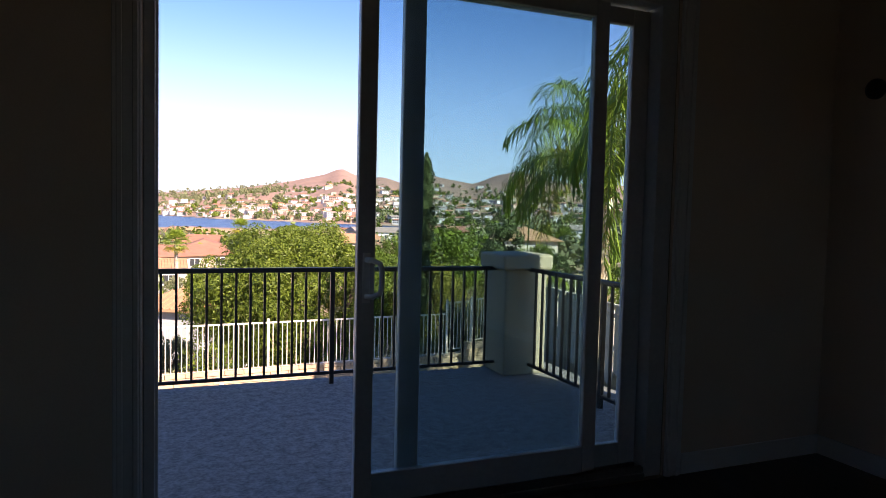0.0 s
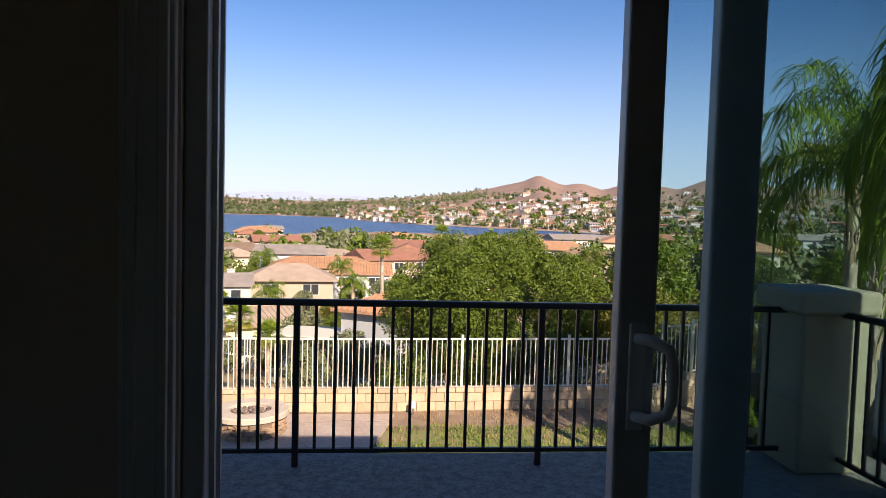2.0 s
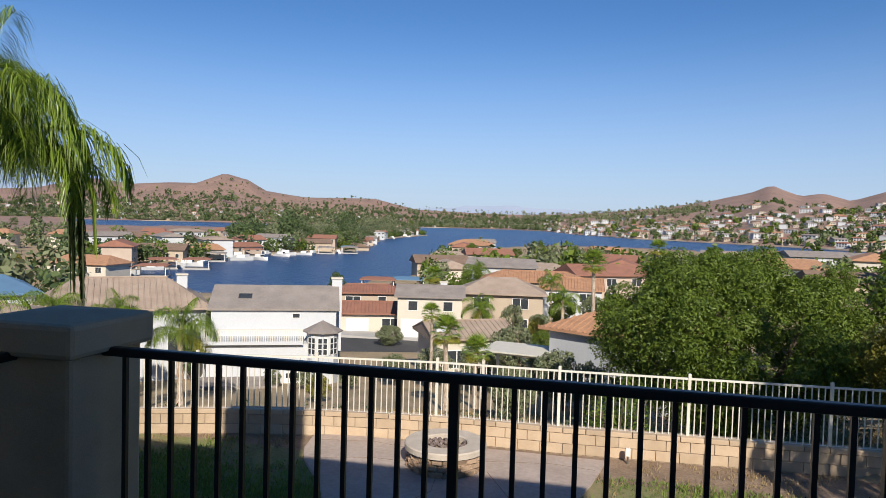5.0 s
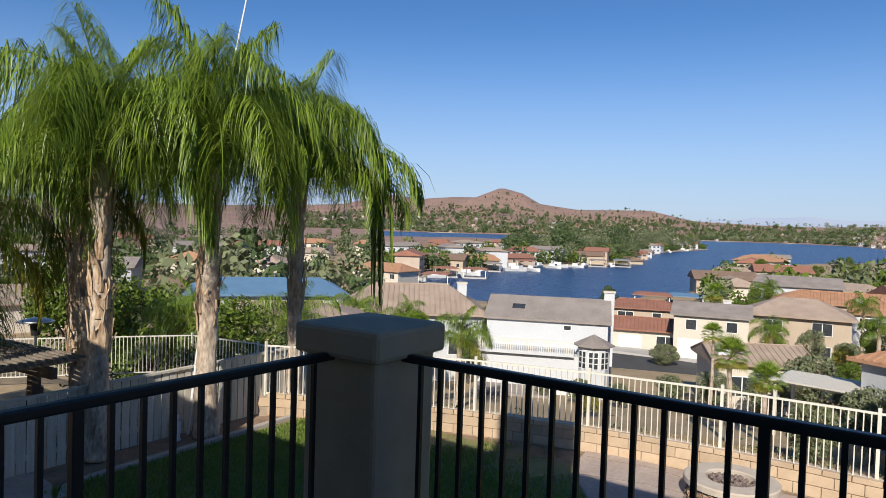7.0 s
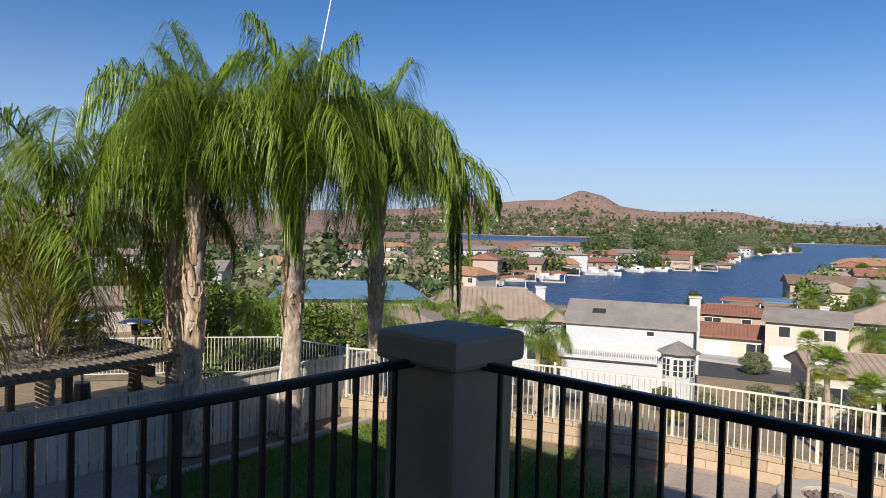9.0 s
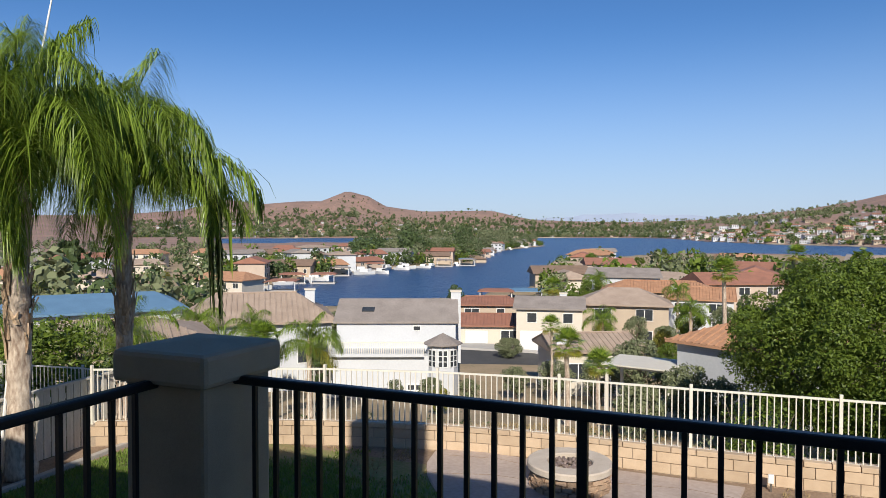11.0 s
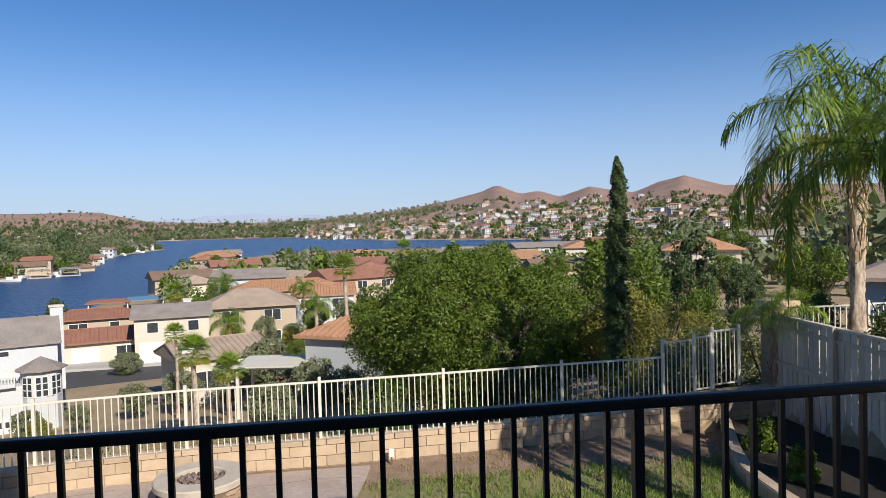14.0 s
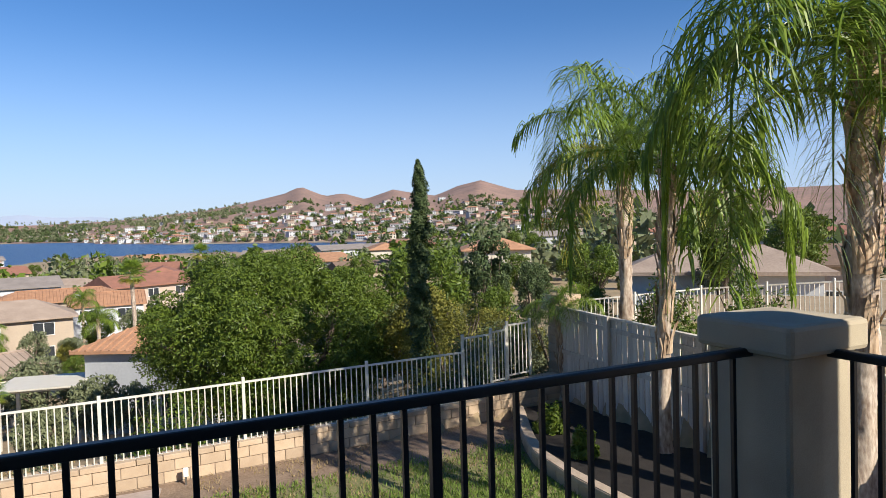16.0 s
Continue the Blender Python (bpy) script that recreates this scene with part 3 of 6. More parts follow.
def palm(x, y, z, height, seed, scale=1.0, lean=(0, 0), trunk_r=0.17, label="", group="queen palms", order=None, stretch=(1, 1)):
    """A queen palm with a scarred trunk, peeling sheaths and arching fronds."""
    r = random.Random(seed)
    p = thing("palm_tree", (x, y, z), r.uniform(0, 360), label or "tall queen palm with drooping green fronds and a peeling trunk", "palm tree", group)
    inv = p.matrix_world.to_3x3().inverted()
    ln = inv @ Vector((lean[0], lean[1], 0))
    k = 34 if group == "town palms" else 64
    cen = [Vector((ln.x * (i / k) ** 1.5, ln.y * (i / k) ** 1.5, height * i / k)) for i in range(k + 1)]
    rad = [trunk_r * (1.3 - 0.4 * min(1, 4 * i / k) + 0.05 * r.uniform(-1, 1)) * (1 if i < k - 3 else 0.85) for i in range(k + 1)]
    bm = tube([tuple(c) for c in cen], rad, 18 if k > 40 else 10)
    for v in bm.verts:
        c = cen[max(0, min(k, round(v.co.z / height * k)))]
        out = Vector((v.co.x - c.x, v.co.y - c.y, 0))
        if out.length > 0.01:
            q = out.normalized()
            v.co += q * trunk_r * (0.22 * noise.noise((q.x * 2.2 + seed, q.y * 2.2, v.co.z * 1.6)) + 0.12 * noise.noise((q.x * 6, q.y * 6 + seed, v.co.z * 7)))
    part("trunk", bm, M_PALMBARK, p, smooth=True)
    # peeling leaf bases
    bm = bmesh.new()
    for i in range(26 if k < 40 else 90):
        a, h = r.uniform(0, 6.283), height * (1 - 0.62 * r.random() ** 1.3)
        c = cen[min(k, int(h / height * k))]
        d = Vector((math.cos(a), math.sin(a), 0))
        s = d.cross(Vector((0, 0, 1)))
        q0 = c + d * trunk_r * 0.95
        ln2, wd = r.uniform(0.2, 0.65), r.uniform(0.35, 1.1) * trunk_r / 0.17
        rows = [(q0, 0.075 * wd), (q0 + d * 0.02 + Vector((0, 0, ln2 * 0.5)) + s * r.uniform(-0.03, 0.03), 0.06 * wd), (q0 + d * (0.02 + 0.09 * r.random() ** 2) + Vector((0, 0, ln2)) + s * r.uniform(-0.06, 0.06), 0.012)]
        vv = [(bm.verts.new(o - s * w), bm.verts.new(o + d * 0.02), bm.verts.new(o + s * w)) for o, w in rows]
        for (a0, a1, a2), (b0, b1, b2) in zip(vv, vv[1:]):
            bm.faces.new((a0, a1, b1, b0))
            bm.faces.new((a1, a2, b2, b1))
    part("peeling_bark", bm, M_SHEATH, p, "peeling tan bark strips")
    top = cen[-1]
    part("crown_shaft", tube([tuple(top - Vector((0, 0, 0.25))), tuple(top + Vector((0, 0, 0.2))), tuple(top + Vector((0, 0, 0.55)))], [trunk_r * 0.95, trunk_r * 0.9, 0.04], 10), M_SHEATH, p)
    order = order or [0, 0, 0, 1, 1, 1, 1, 2, 2, 2, 2, 2, 3, 3, 3, 3, 3, 4, 4, 4, 4, 5, 5, 5, 5, 6, 6, 6, 7, 8]
    for i, o in enumerate(order):
        a = i * 137.5 + r.uniform(-18, 18)
        sc = scale * r.uniform(0.88, 1.12)
        h = 0.35 - 0.05 * (o if o < 9 else o - 12)
        mm = Matrix.Translation(top + Vector((0, 0, h))) @ Matrix.Rotation(radians(a), 4, "Z") @ Matrix.Rotation(radians(r.uniform(-9, 9)), 4, "Y") @ Matrix.Diagonal((sc * stretch[0], sc * stretch[0], sc * stretch[1], 1))
        piece("frond", FRONDS[o], p, mm)
    return p


FULL = [0, 0, 0, 0, 1, 1, 1, 1, 1, 2, 2, 2, 2, 2, 2, 3, 3, 3, 3, 3, 3, 4, 4, 4, 4, 4, 5, 5, 5, 5, 5, 6, 6, 6, 6]
palm(-10.8, 5.75, YARD, 4.75, 11, 1.0, order=FULL, stretch=(0.78, 1.12))
palm(-12.0, 6.0, -3.25, 5.2, 12, 0.85, trunk_r=0.2, stretch=(0.75, 1.05))
palm(-10.5, 7.6, YARD, 5.15, 22, 1.0, trunk_r=0.19, order=FULL, stretch=(0.78, 1.12))
p3 = palm(-10.9, 10.1, YARD, 5.0, 33, 1.0, order=FULL, stretch=(0.8, 1.08))
# kind 11 hangs down with its shade put into the leaf colour
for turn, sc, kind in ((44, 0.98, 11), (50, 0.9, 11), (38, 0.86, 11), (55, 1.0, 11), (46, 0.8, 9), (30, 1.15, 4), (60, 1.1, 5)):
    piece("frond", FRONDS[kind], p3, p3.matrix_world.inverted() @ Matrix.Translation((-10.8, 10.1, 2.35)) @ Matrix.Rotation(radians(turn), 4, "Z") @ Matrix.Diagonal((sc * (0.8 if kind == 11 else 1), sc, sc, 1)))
palm(-13.0, 4.1, -3.3, 4.6, 44, 1.1, label="queen palm with yellowing fronds in the neighbouring garden", order=[0, 1, 1, 2, 2, 3, 3, 4, 4, 5, 5, 6, 6, 7, 7, 7, 7, 8, 8, 8, 8, 8])
pB = palm(8.3, 8.75, YARD, 4.7, 55, 0.85, (0.1, -0.1), 0.115, order=[12, 13, 13, 14, 14, 14, 15, 15, 15, 16, 16, 16])
for turn, sc in ((225, 0.9), (262, 0.8), (150, 0.75), (320, 0.85)):
    piece("frond", FRONDS[18], pB, pB.matrix_world.inverted() @ Matrix.Translation((8.4, 8.65, 2.1)) @ Matrix.Rotation(radians(turn), 4, "Z") @ Matrix.Scale(sc, 4))
pA = palm(10.67, 12.4, -1.2, 3.9, 66, 1.08, (0.0, 0.0), 0.15, order=[12, 12, 1, 13, 13, 2, 14, 14, 14, 3, 15, 15, 15, 15, 16, 16, 16, 17, 17])
for turn, sc in ((190, 1.0), (206, 0.9)):
    piece("frond", FRONDS[10], pA, pA.matrix_world.inverted() @ Matrix.Translation((10.6, 12.4, 2.6)) @ Matrix.Rotation(radians(turn), 4, "Z") @ Matrix.Scale(sc, 4))
palm(8.9, 12.5, YARD, 1.9, 77, 0.42, (0.1, 0.1), 0.09, label="young queen palm with short fronds beside the block pier", order=[1, 2, 3, 4, 4, 5, 5, 6, 6])
pC = palm(8.33, 5.46, YARD, 5.9, 88, 1.2, (0.2, 0.0), 0.19, order=[12, 13, 13, 14, 14, 14, 15, 15, 15, 15, 16, 16, 16, 16, 17])
for turn, sc in ((160, 1.05), (205, 1.0), (238, 0.95), (185, 1.2), (130, 1.1)):
    piece("frond", FRONDS[18], pC, pC.matrix_world.inverted() @ Matrix.Translation((8.5, 5.45, 3.4)) @ Matrix.Rotation(radians(turn), 4, "Z") @ Matrix.Scale(sc, 4))
for turn, sc, kind in ((172, 1.0, 16), (215, 1.05, 15), (240, 1.0, 16), (225, 0.7, 18), (205, 0.9, 17)):
    piece("frond", FRONDS[kind], pC, pC.matrix_world.inverted() @ Matrix.Translation((8.5, 5.45, 2.75)) @ Matrix.Rotation(radians(turn), 4, "Z") @ Matrix.Scale(sc, 4))


def crown_lumps(n, rx, ry, rz, r0, r1, seed, low=-0.6):
    r = np.random.default_rng(seed)
    d = unit(r.normal(size=(n, 3)))
    d[:, 2] = np.maximum(d[:, 2], low)
    k = r.uniform(0.55, 1.0, (n, 1)) ** 0.5
    return d * k * np.array([rx, ry, rz]), r.uniform(r0, r1, n)


def leafy_tree(name, x, y, z, rx, rz, trunk_h, lumps, leaves, size, material, seed, label, category="tree", group="", r0=0.18, r1=0.34, low=-0.5, aspect=0.5, flat=0.25):
    """Trunk, limbs and a crown of leaves set round many lumps."""
    global rng
    rng = np.random.default_rng(seed)
    r = random.Random(seed)
    t = thing(name, (x, y, z), 0, label, category, group)
    cz = trunk_h + rz * (0.55 if low > -0.7 else 0.9)
    c, rad = crown_lumps(lumps, rx * 0.82, rx * 0.82, rz * 0.82, r0 * rx, r1 * rx, seed, low)
    bm = tube([(0, 0, -0.3), (0.05 * rx, 0, trunk_h * 0.5), (0, 0.04 * rx, trunk_h), (0, 0, cz)], [rx * 0.09, rx * 0.07, rx * 0.06, rx * 0.02], 8)
    part("trunk", bm, M_BARK, t)
    bm = bmesh.new()
    for i in range(0, lumps, max(1, lumps // 14)):
        e = Vector(c[i]) + Vector((0, 0, cz))
        s = Vector((0, 0, trunk_h * r.uniform(0.7, 1.0)))
        mid = s.lerp(e, 0.5) + Vector((r.uniform(-0.1, 0.1) * rx, r.uniform(-0.1, 0.1) * rx, 0.05 * rx))
        tube([tuple(s), tuple(mid), tuple(e)], [rx * 0.035, rx * 0.022, rx * 0.008], 5, bm)
    part("limb", bm, M_BARK, t)
    idx = rng.integers(0, lumps, leaves)
    nd = unit(rng.normal(size=(leaves, 3)) + np.array([0, 0, flat]))
    sh = rng.uniform(0.55, 1.06, (leaves, 1)) ** 0.6
    pos = c[idx] + nd * rad[idx][:, None] * sh + np.array([0, 0, cz])
    u, v = leaf_axes(leaves, size, aspect, nd, 1.1)
    ob = quads("crown", pos, u, v, material, t)
    return t


leafy_tree("tree", 5.3, 25.6, -8.0, 5.5, 3.8, 1.9, 330, 230000, 0.06, M_LEAF, 5, "large round green leafy tree below the garden fence", low=-0.95, r0=0.075, r1=0.15, flat=0.8)

# slim cypress
rng = np.random.default_rng(9)
cy = thing("cypress_tree", (7.42, 16.8, -4.2), 0, "tall slim dark green cypress", "tree")
part("trunk", tube([(0, 0, -0.2), (0, 0, 6.8)], [0.14, 0.02], 7), M_BARK, cy)
n_leaf = 26000
h = rng.uniform(0.02, 1, n_leaf) ** 0.85
a = rng.uniform(0, 2 * np.pi, n_leaf)
prof = np.interp(h, [0, 0.1, 0.35, 0.7, 0.9, 0.97, 1], [0.28, 0.36, 0.4, 0.34, 0.22, 0.12, 0.02])
prof = prof * (0.78 + 0.3 * np.sin(a * 3 + h * 31) * np.sin(h * 57 + a) + 0.22 * np.sin(h * 83 + a * 2) * np.sin(h * 19 - a))
rr = prof * rng.uniform(0.5, 1.1, n_leaf)
pos = np.stack([rr * np.cos(a) + 0.06 * np.sin(h * 9), rr * np.sin(a), h * 7.42], 1)
nd = np.stack([np.cos(a), np.sin(a), np.full(n_leaf, 0.9)], 1)
u, v = leaf_axes(n_leaf, 0.05, 0.4, nd, 0.9)
quads("crown", pos, u, v, M_LEAFD, cy)


# ---- the garden ----
R = random.Random(3)
M_SOIL = mat("garden_soil", (0.30, 0.215, 0.15), (0.17, 0.115, 0.075), 0.95, 3, 24, 0.6, dist=0.03)
M_LAWN = mat("lawn_thatch", (0.13, 0.17, 0.045), (0.26, 0.2, 0.11), 0.95, 1.4, 25, 0.5, dist=0.02)


def wall_line(x0, x1, n, off=0.0):
    return [(x0 + (x1 - x0) * i / n, wall_y(x0 + (x1 - x0) * i / n) + off) for i in range(n + 1)]


structure("garden_soil", prism([(-11, 0.1), (8.85, 0.1)] + list(reversed(wall_line(-11, 8.85, 30, 0.05))), -2.64, -2.625), M_SOIL, "bare brown garden soil")


def lawn_edge_right(y):
    return lerp(y, (3, 5, 7, 8.6, 9.7, 10.6, 11.4, 12.4), (6.5, 6.4, 6.3, 6.25, 6.35, 6.7, 7.1, 7.6))


def patio_left(y):
    return lerp(y, (0, 7, 8.5, 9.4, 10.2, 10.8, 11.5, 12.2), (-3.0, -3.0, -3.15, -3.6, -4.2, -4.5, -4.62, -4.7))


def patio_right(y):
    return lerp(y, (0, 7, 8.6, 9.3, 10, 10.6, 11.5, 12.2), (-0.9, -0.75, -0.35, 0.0, 0.28, 0.45, 0.64, 0.75))


ys = [2.6 + 8.2 * i / 24 for i in range(25)]
structure("lawn", prism([(patio_right(y), y) for y in ys] + [(lawn_edge_right(y), y) for y in reversed(ys)], -2.64, -2.615), M_LAWN, "patchy green lawn")
structure("lawn_strip", prism([(-10.1, y) for y in ys] + [(patio_left(y), y) for y in reversed(ys)], -2.64, -2.615), M_LAWN)
ys = [0.2 + (11.75 - 0.2) * i / 40 for i in range(41)]
patio = structure("patio", prism([(patio_right(y), y) for y in ys] + [(patio_left(y), y) for y in reversed(ys)], -2.64, -2.585, None, 0.012), M_PATIO, "stamped tan concrete patio with curved edges")
structure("side_patio", prism([(-10.9, 1.6), (-8.3, 1.6), (-8.45, 2.8), (-8.9, 3.9), (-9.5, 4.45), (-10.2, 4.75), (-10.9, 4.8)], -2.64, -2.57, None, 0.012), M_PATIO, "tan concrete side patio with a curved edge")
bm = bmesh.new()
for pts in ([(-3.3, 8.0), (-2.4, 8.6), (-1.9, 9.6), (-1.95, 10.1)], [(-1.2, 10.6), (-0.7, 9.6), (-0.2, 9.3)], [(-4.2, 10.4), (-3.2, 10.7), (-2.6, 10.7)], [(-1.3, 11.1), (-0.2, 11.3), (0.5, 11.2)], [(-2.5, 11.3), (-3.4, 11.5), (-4.5, 11.3)]):
    tube([(x, y, -2.586) for x, y in pts], 0.006, 4, bm)
structure("patio_joint", bm, M_SOIL)

# grass blades
rng = np.random.default_rng(21)


def blades(name, n, pick, size, material, label):
    p = np.array([q for q in (pick() for _ in range(n)) if q])
    lean = rng.normal(size=(len(p), 3)) * 0.45
    u = unit(np.stack([lean[:, 0], lean[:, 1], np.ones(len(p))], 1)) * size * rng.uniform(0.6, 1.4, (len(p), 1))
    v = unit(np.cross(u, rng.normal(size=u.shape))) * size * 0.22
    ob = quads(name, p + u * np.array([[0.3, 0.3, 0.9]]), u, v, material)
    return tagged(ob, label, "grass", kind="stuff")


def pick_lawn():
    y = R.uniform(4.5, 11.0)
    x = R.uniform(-10, 6.9)
    if x > lawn_edge_right(y) - 0.05 or patio_left(y) - 0.03 < x < patio_right(y) + 0.03:
        return None
    patch = noise.noise((x * 0.9, y * 0.9, 5.0)) + (0.75 if y < 9.0 else 0.75 - 0.95 * min(1, (y - 9.0) / 1.0))
    if y > 10.2 and x < 0:
        patch -= 0.4
    return (x, y, -2.62) if patch > R.uniform(-0.5, 0.5) else None


blades("grass", 150000, pick_lawn, 0.045, M_GRASS, "short green lawn grass with bare patches")



def pick_border():
    x = R.uniform(-10, 7)
    y = R.uniform(9.6, 12.2)
    if y > wall_y(x) - 0.05 or patio_left(y) < x < patio_right(y) + 0.03:
        return None
    return (x, y, -2.62) if noise.noise((x * 1.6, y * 1.6, 2.0)) > 0.05 else None


blades("dry_lawn_grass", 16000, pick_border, 0.035, M_DRYGRASS, "dry tan grass along the garden wall")
# fire pit
pit = thing("fire_pit", (-1.93, 10.72, -2.585), 0, "round stone fire pit with a smooth concrete rim", "fire pit")
part("core", tube([(0, 0, 0), (0, 0, 0.30)], [0.55, 0.55], 24), M_MORTAR, pit)
bm = bmesh.new()
prof = [(0.36, 0.24), (0.36, 0.395), (0.38, 0.41), (0.66, 0.41), (0.68, 0.39), (0.68, 0.31), (0.66, 0.30), (0.40, 0.30)]
ring = []
for i in range(48):
    a = 2 * math.pi * i / 48
    ring.append([bm.verts.new((r_ * math.cos(a), r_ * math.sin(a), z_)) for r_, z_ in prof])
for i in range(48):
    p_, q_ = ring[i], ring[(i + 1) % 48]
    for j in range(len(prof) - 1):
        bm.faces.new((p_[j], q_[j], q_[j + 1], p_[j + 1]))
part("rim", bm, mat("pit_rim_concrete", (0.52, 0.45, 0.37), (0.42, 0.35, 0.28), 0.85, 5, 70, 0.4), pit, "smooth tan concrete rim")


def rough_stone(w, d, h, seed):
    bm = box(-w / 2, w / 2, -d / 2, d / 2, -h / 2, h / 2, None, 0.02)
    rr = random.Random(seed)
    for v in bm.verts:
        v.co += Vector((rr.uniform(-1, 1) * 0.012, rr.uniform(-1, 1) * 0.02, rr.uniform(-1, 1) * 0.01))
    return bm


SM = [mesh_of(rough_stone(0.2, 0.1, 0.1, i), M_STONE) for i in range(4)]
for row in range(3):
    for i in range(20):
        a = 2 * math.pi * (i + 0.5 * (row % 2)) / 20
        piece("stone", SM[R.randrange(4)], pit, Matrix.Translation((0.58 * math.cos(a), 0.58 * math.sin(a), 0.05 + row * 0.098)) @ Matrix.Rotation(a + math.pi / 2, 4, "Z") @ Matrix.Diagonal((R.uniform(0.8, 1.05), R.uniform(0.9, 1.3), R.uniform(0.85, 1.0), 1)))
bm = bmesh.new()
bmesh.ops.create_icosphere(bm, subdivisions=1, radius=0.035)
for v in bm.verts:
    v.co *= R.uniform(0.75, 1.25)
LR = mesh_of(bm, M_LAVA)
for i in range(110):
    a, r_ = R.uniform(0, 6.283), 0.34 * math.sqrt(R.random())
    piece("lava_rock", LR, pit, Matrix.Translation((r_ * math.cos(a), r_ * math.sin(a), 0.33 + R.uniform(0, 0.02))) @ Matrix.Rotation(R.uniform(0, 6), 4, (1, 0.3, 0.5)) @ Matrix.Scale(R.uniform(0.7, 1.2), 4))

# garden kerbs
def strip(points, w, z0, z1, bevel=0.01):
    pts = [Vector((x, y, 0)) for x, y in points]
    left, right = [], []
    for i, p in enumerate(pts):
        d = (pts[min(i + 1, len(pts) - 1)] - pts[max(i - 1, 0)]).normalized()
        s = Vector((-d.y, d.x, 0)) * w / 2
        left.append((p + s)[:2])
        right.append((p - s)[:2])
    return prism(left + right[::-1], z0, z1, None, bevel)


structure("kerb_1", strip([(-9.55, 4.6), (-9.95, 4.85), (-10.08, 5.3), (-10.15, 6.6), (-10.2, 7.9), (-10.3, 9.7), (-10.0, 10.4)], 0.14, -2.64, -2.56), M_CURB, "pale concrete mowing kerb")
structure("kerb_2", strip([(lawn_edge_right(y) + 0.1, y) for y in [3 + 9.2 * i / 26 for i in range(27)]], 0.2, -2.44, -2.36, 0.015), mat("planter_cap", (0.5, 0.4, 0.3), (0.38, 0.29, 0.21), 0.9, 6, 60, 0.5), "rounded planter kerb along the lawn")
planter = thing("planter_wall", (0, 0, 0), 0, "low curved block planter wall beside the lawn", "planter wall", kind="structure")
BLK = mesh_of(box(-0.15, 0.15, -0.08, 0.08, -0.095, 0.095, None, 0.008), M_BLOCK)
y = 3.1
while y < 12.1:
    x, nx = lawn_edge_right(y) + 0.1, lawn_edge_right(y + 0.31) + 0.1
    piece("block", BLK, planter, Matrix.Translation(((x + nx) / 2, y + 0.155, -2.54)) @ Matrix.Rotation(math.atan2(0.31, nx - x), 4, "Z"))
    y += 0.31
structure("planter_soil", prism([(lawn_edge_right(yy) + 0.12, yy) for yy in (3, 5, 7, 8.6, 9.7, 10.6, 11.4, 12.2)] + [(8.8, 12.2), (8.8, 3)], -2.64, -2.42), mat("dark_mulch", (0.03, 0.024, 0.02), (0.015, 0.012, 0.01), 0.95, 6, 50, 0.7, dist=0.03), "dark mulch bed")

# block wall with its courses
bwall = thing("wall_garden", (0, 0, 0), 0, "low tan concrete block garden wall with a cap course", kind="structure")
B1 = mesh_of(box(-0.194, 0.194, 0, 0.19, 0, 0.176, None, 0.006), M_BLOCK)
B2 = mesh_of(box(-0.194, 0.194, -0.02, 0.23, 0, 0.085, None, 0.008), M_BLOCK)
bm = bmesh.new()
line = wall_line(-11, 9.0, 60, 0.02)
for (xa, ya), (xb, yb) in zip(line, line[1:]):
    a = math.atan2(yb - ya, xb - xa)
    box(0, math.hypot(xb - xa, yb - ya), 0, 0.16, -2.8, -2.215, bm, 0, pose(xa, ya, 0, 0, 0, math.degrees(a)))
part("core", bm, M_MORTAR, bwall)


def course(me, z, shift, x0, x1):
    x = x0 + shift
    while x < x1:
        dy = (wall_y(x + 0.1) - wall_y(x - 0.1)) / 0.2
        a = math.atan(dy)
        piece("block", me, bwall, Matrix.Translation((x, wall_y(x) + R.uniform(-0.003, 0.003), z)) @ Matrix.Rotation(a, 4, "Z"))
        x += 0.4 * math.cos(a)


course(B1, -2.80, 0.0, -10.8, 8.8)
course(B1, -2.612, 0.2, -10.8, 8.8)
course(B1, -2.424, 0.0, -10.8, 8.8)
course(B2, -2.236, 0.2, -10.8, 7.0)
for k, (z, x0) in enumerate(((-2.236, 7.05), (-2.05, 7.6))):
    course(B1, z, 0.2 * (k % 2), x0, 8.8)
bm = box(7.0, 8.8, 12.42, 12.58, -2.3, -1.9)
part("core", bm, M_MORTAR, bwall)
pier = thing("block_pier", (9.3, 12.95, -2.7), 8, "tan block pier with a flat capstone", "pier")
PB = mesh_of(box(-0.25, 0.25, -0.25, 0.25, 0, 0.19, None, 0.012), M_BLOCK)
for i in range(12):
    piece("block", PB, pier, Matrix.Translation((R.uniform(-0.004, 0.004), R.uniform(-0.004, 0.004), i * 0.198)))
piece("capstone", mesh_of(box(-0.29, 0.29, -0.29, 0.29, 0, 0.12, None, 0.015), M_BLOCK), pier, Matrix.Translation((0, 0, 12 * 0.198)))

# white picket fences of metal
PICK = {}


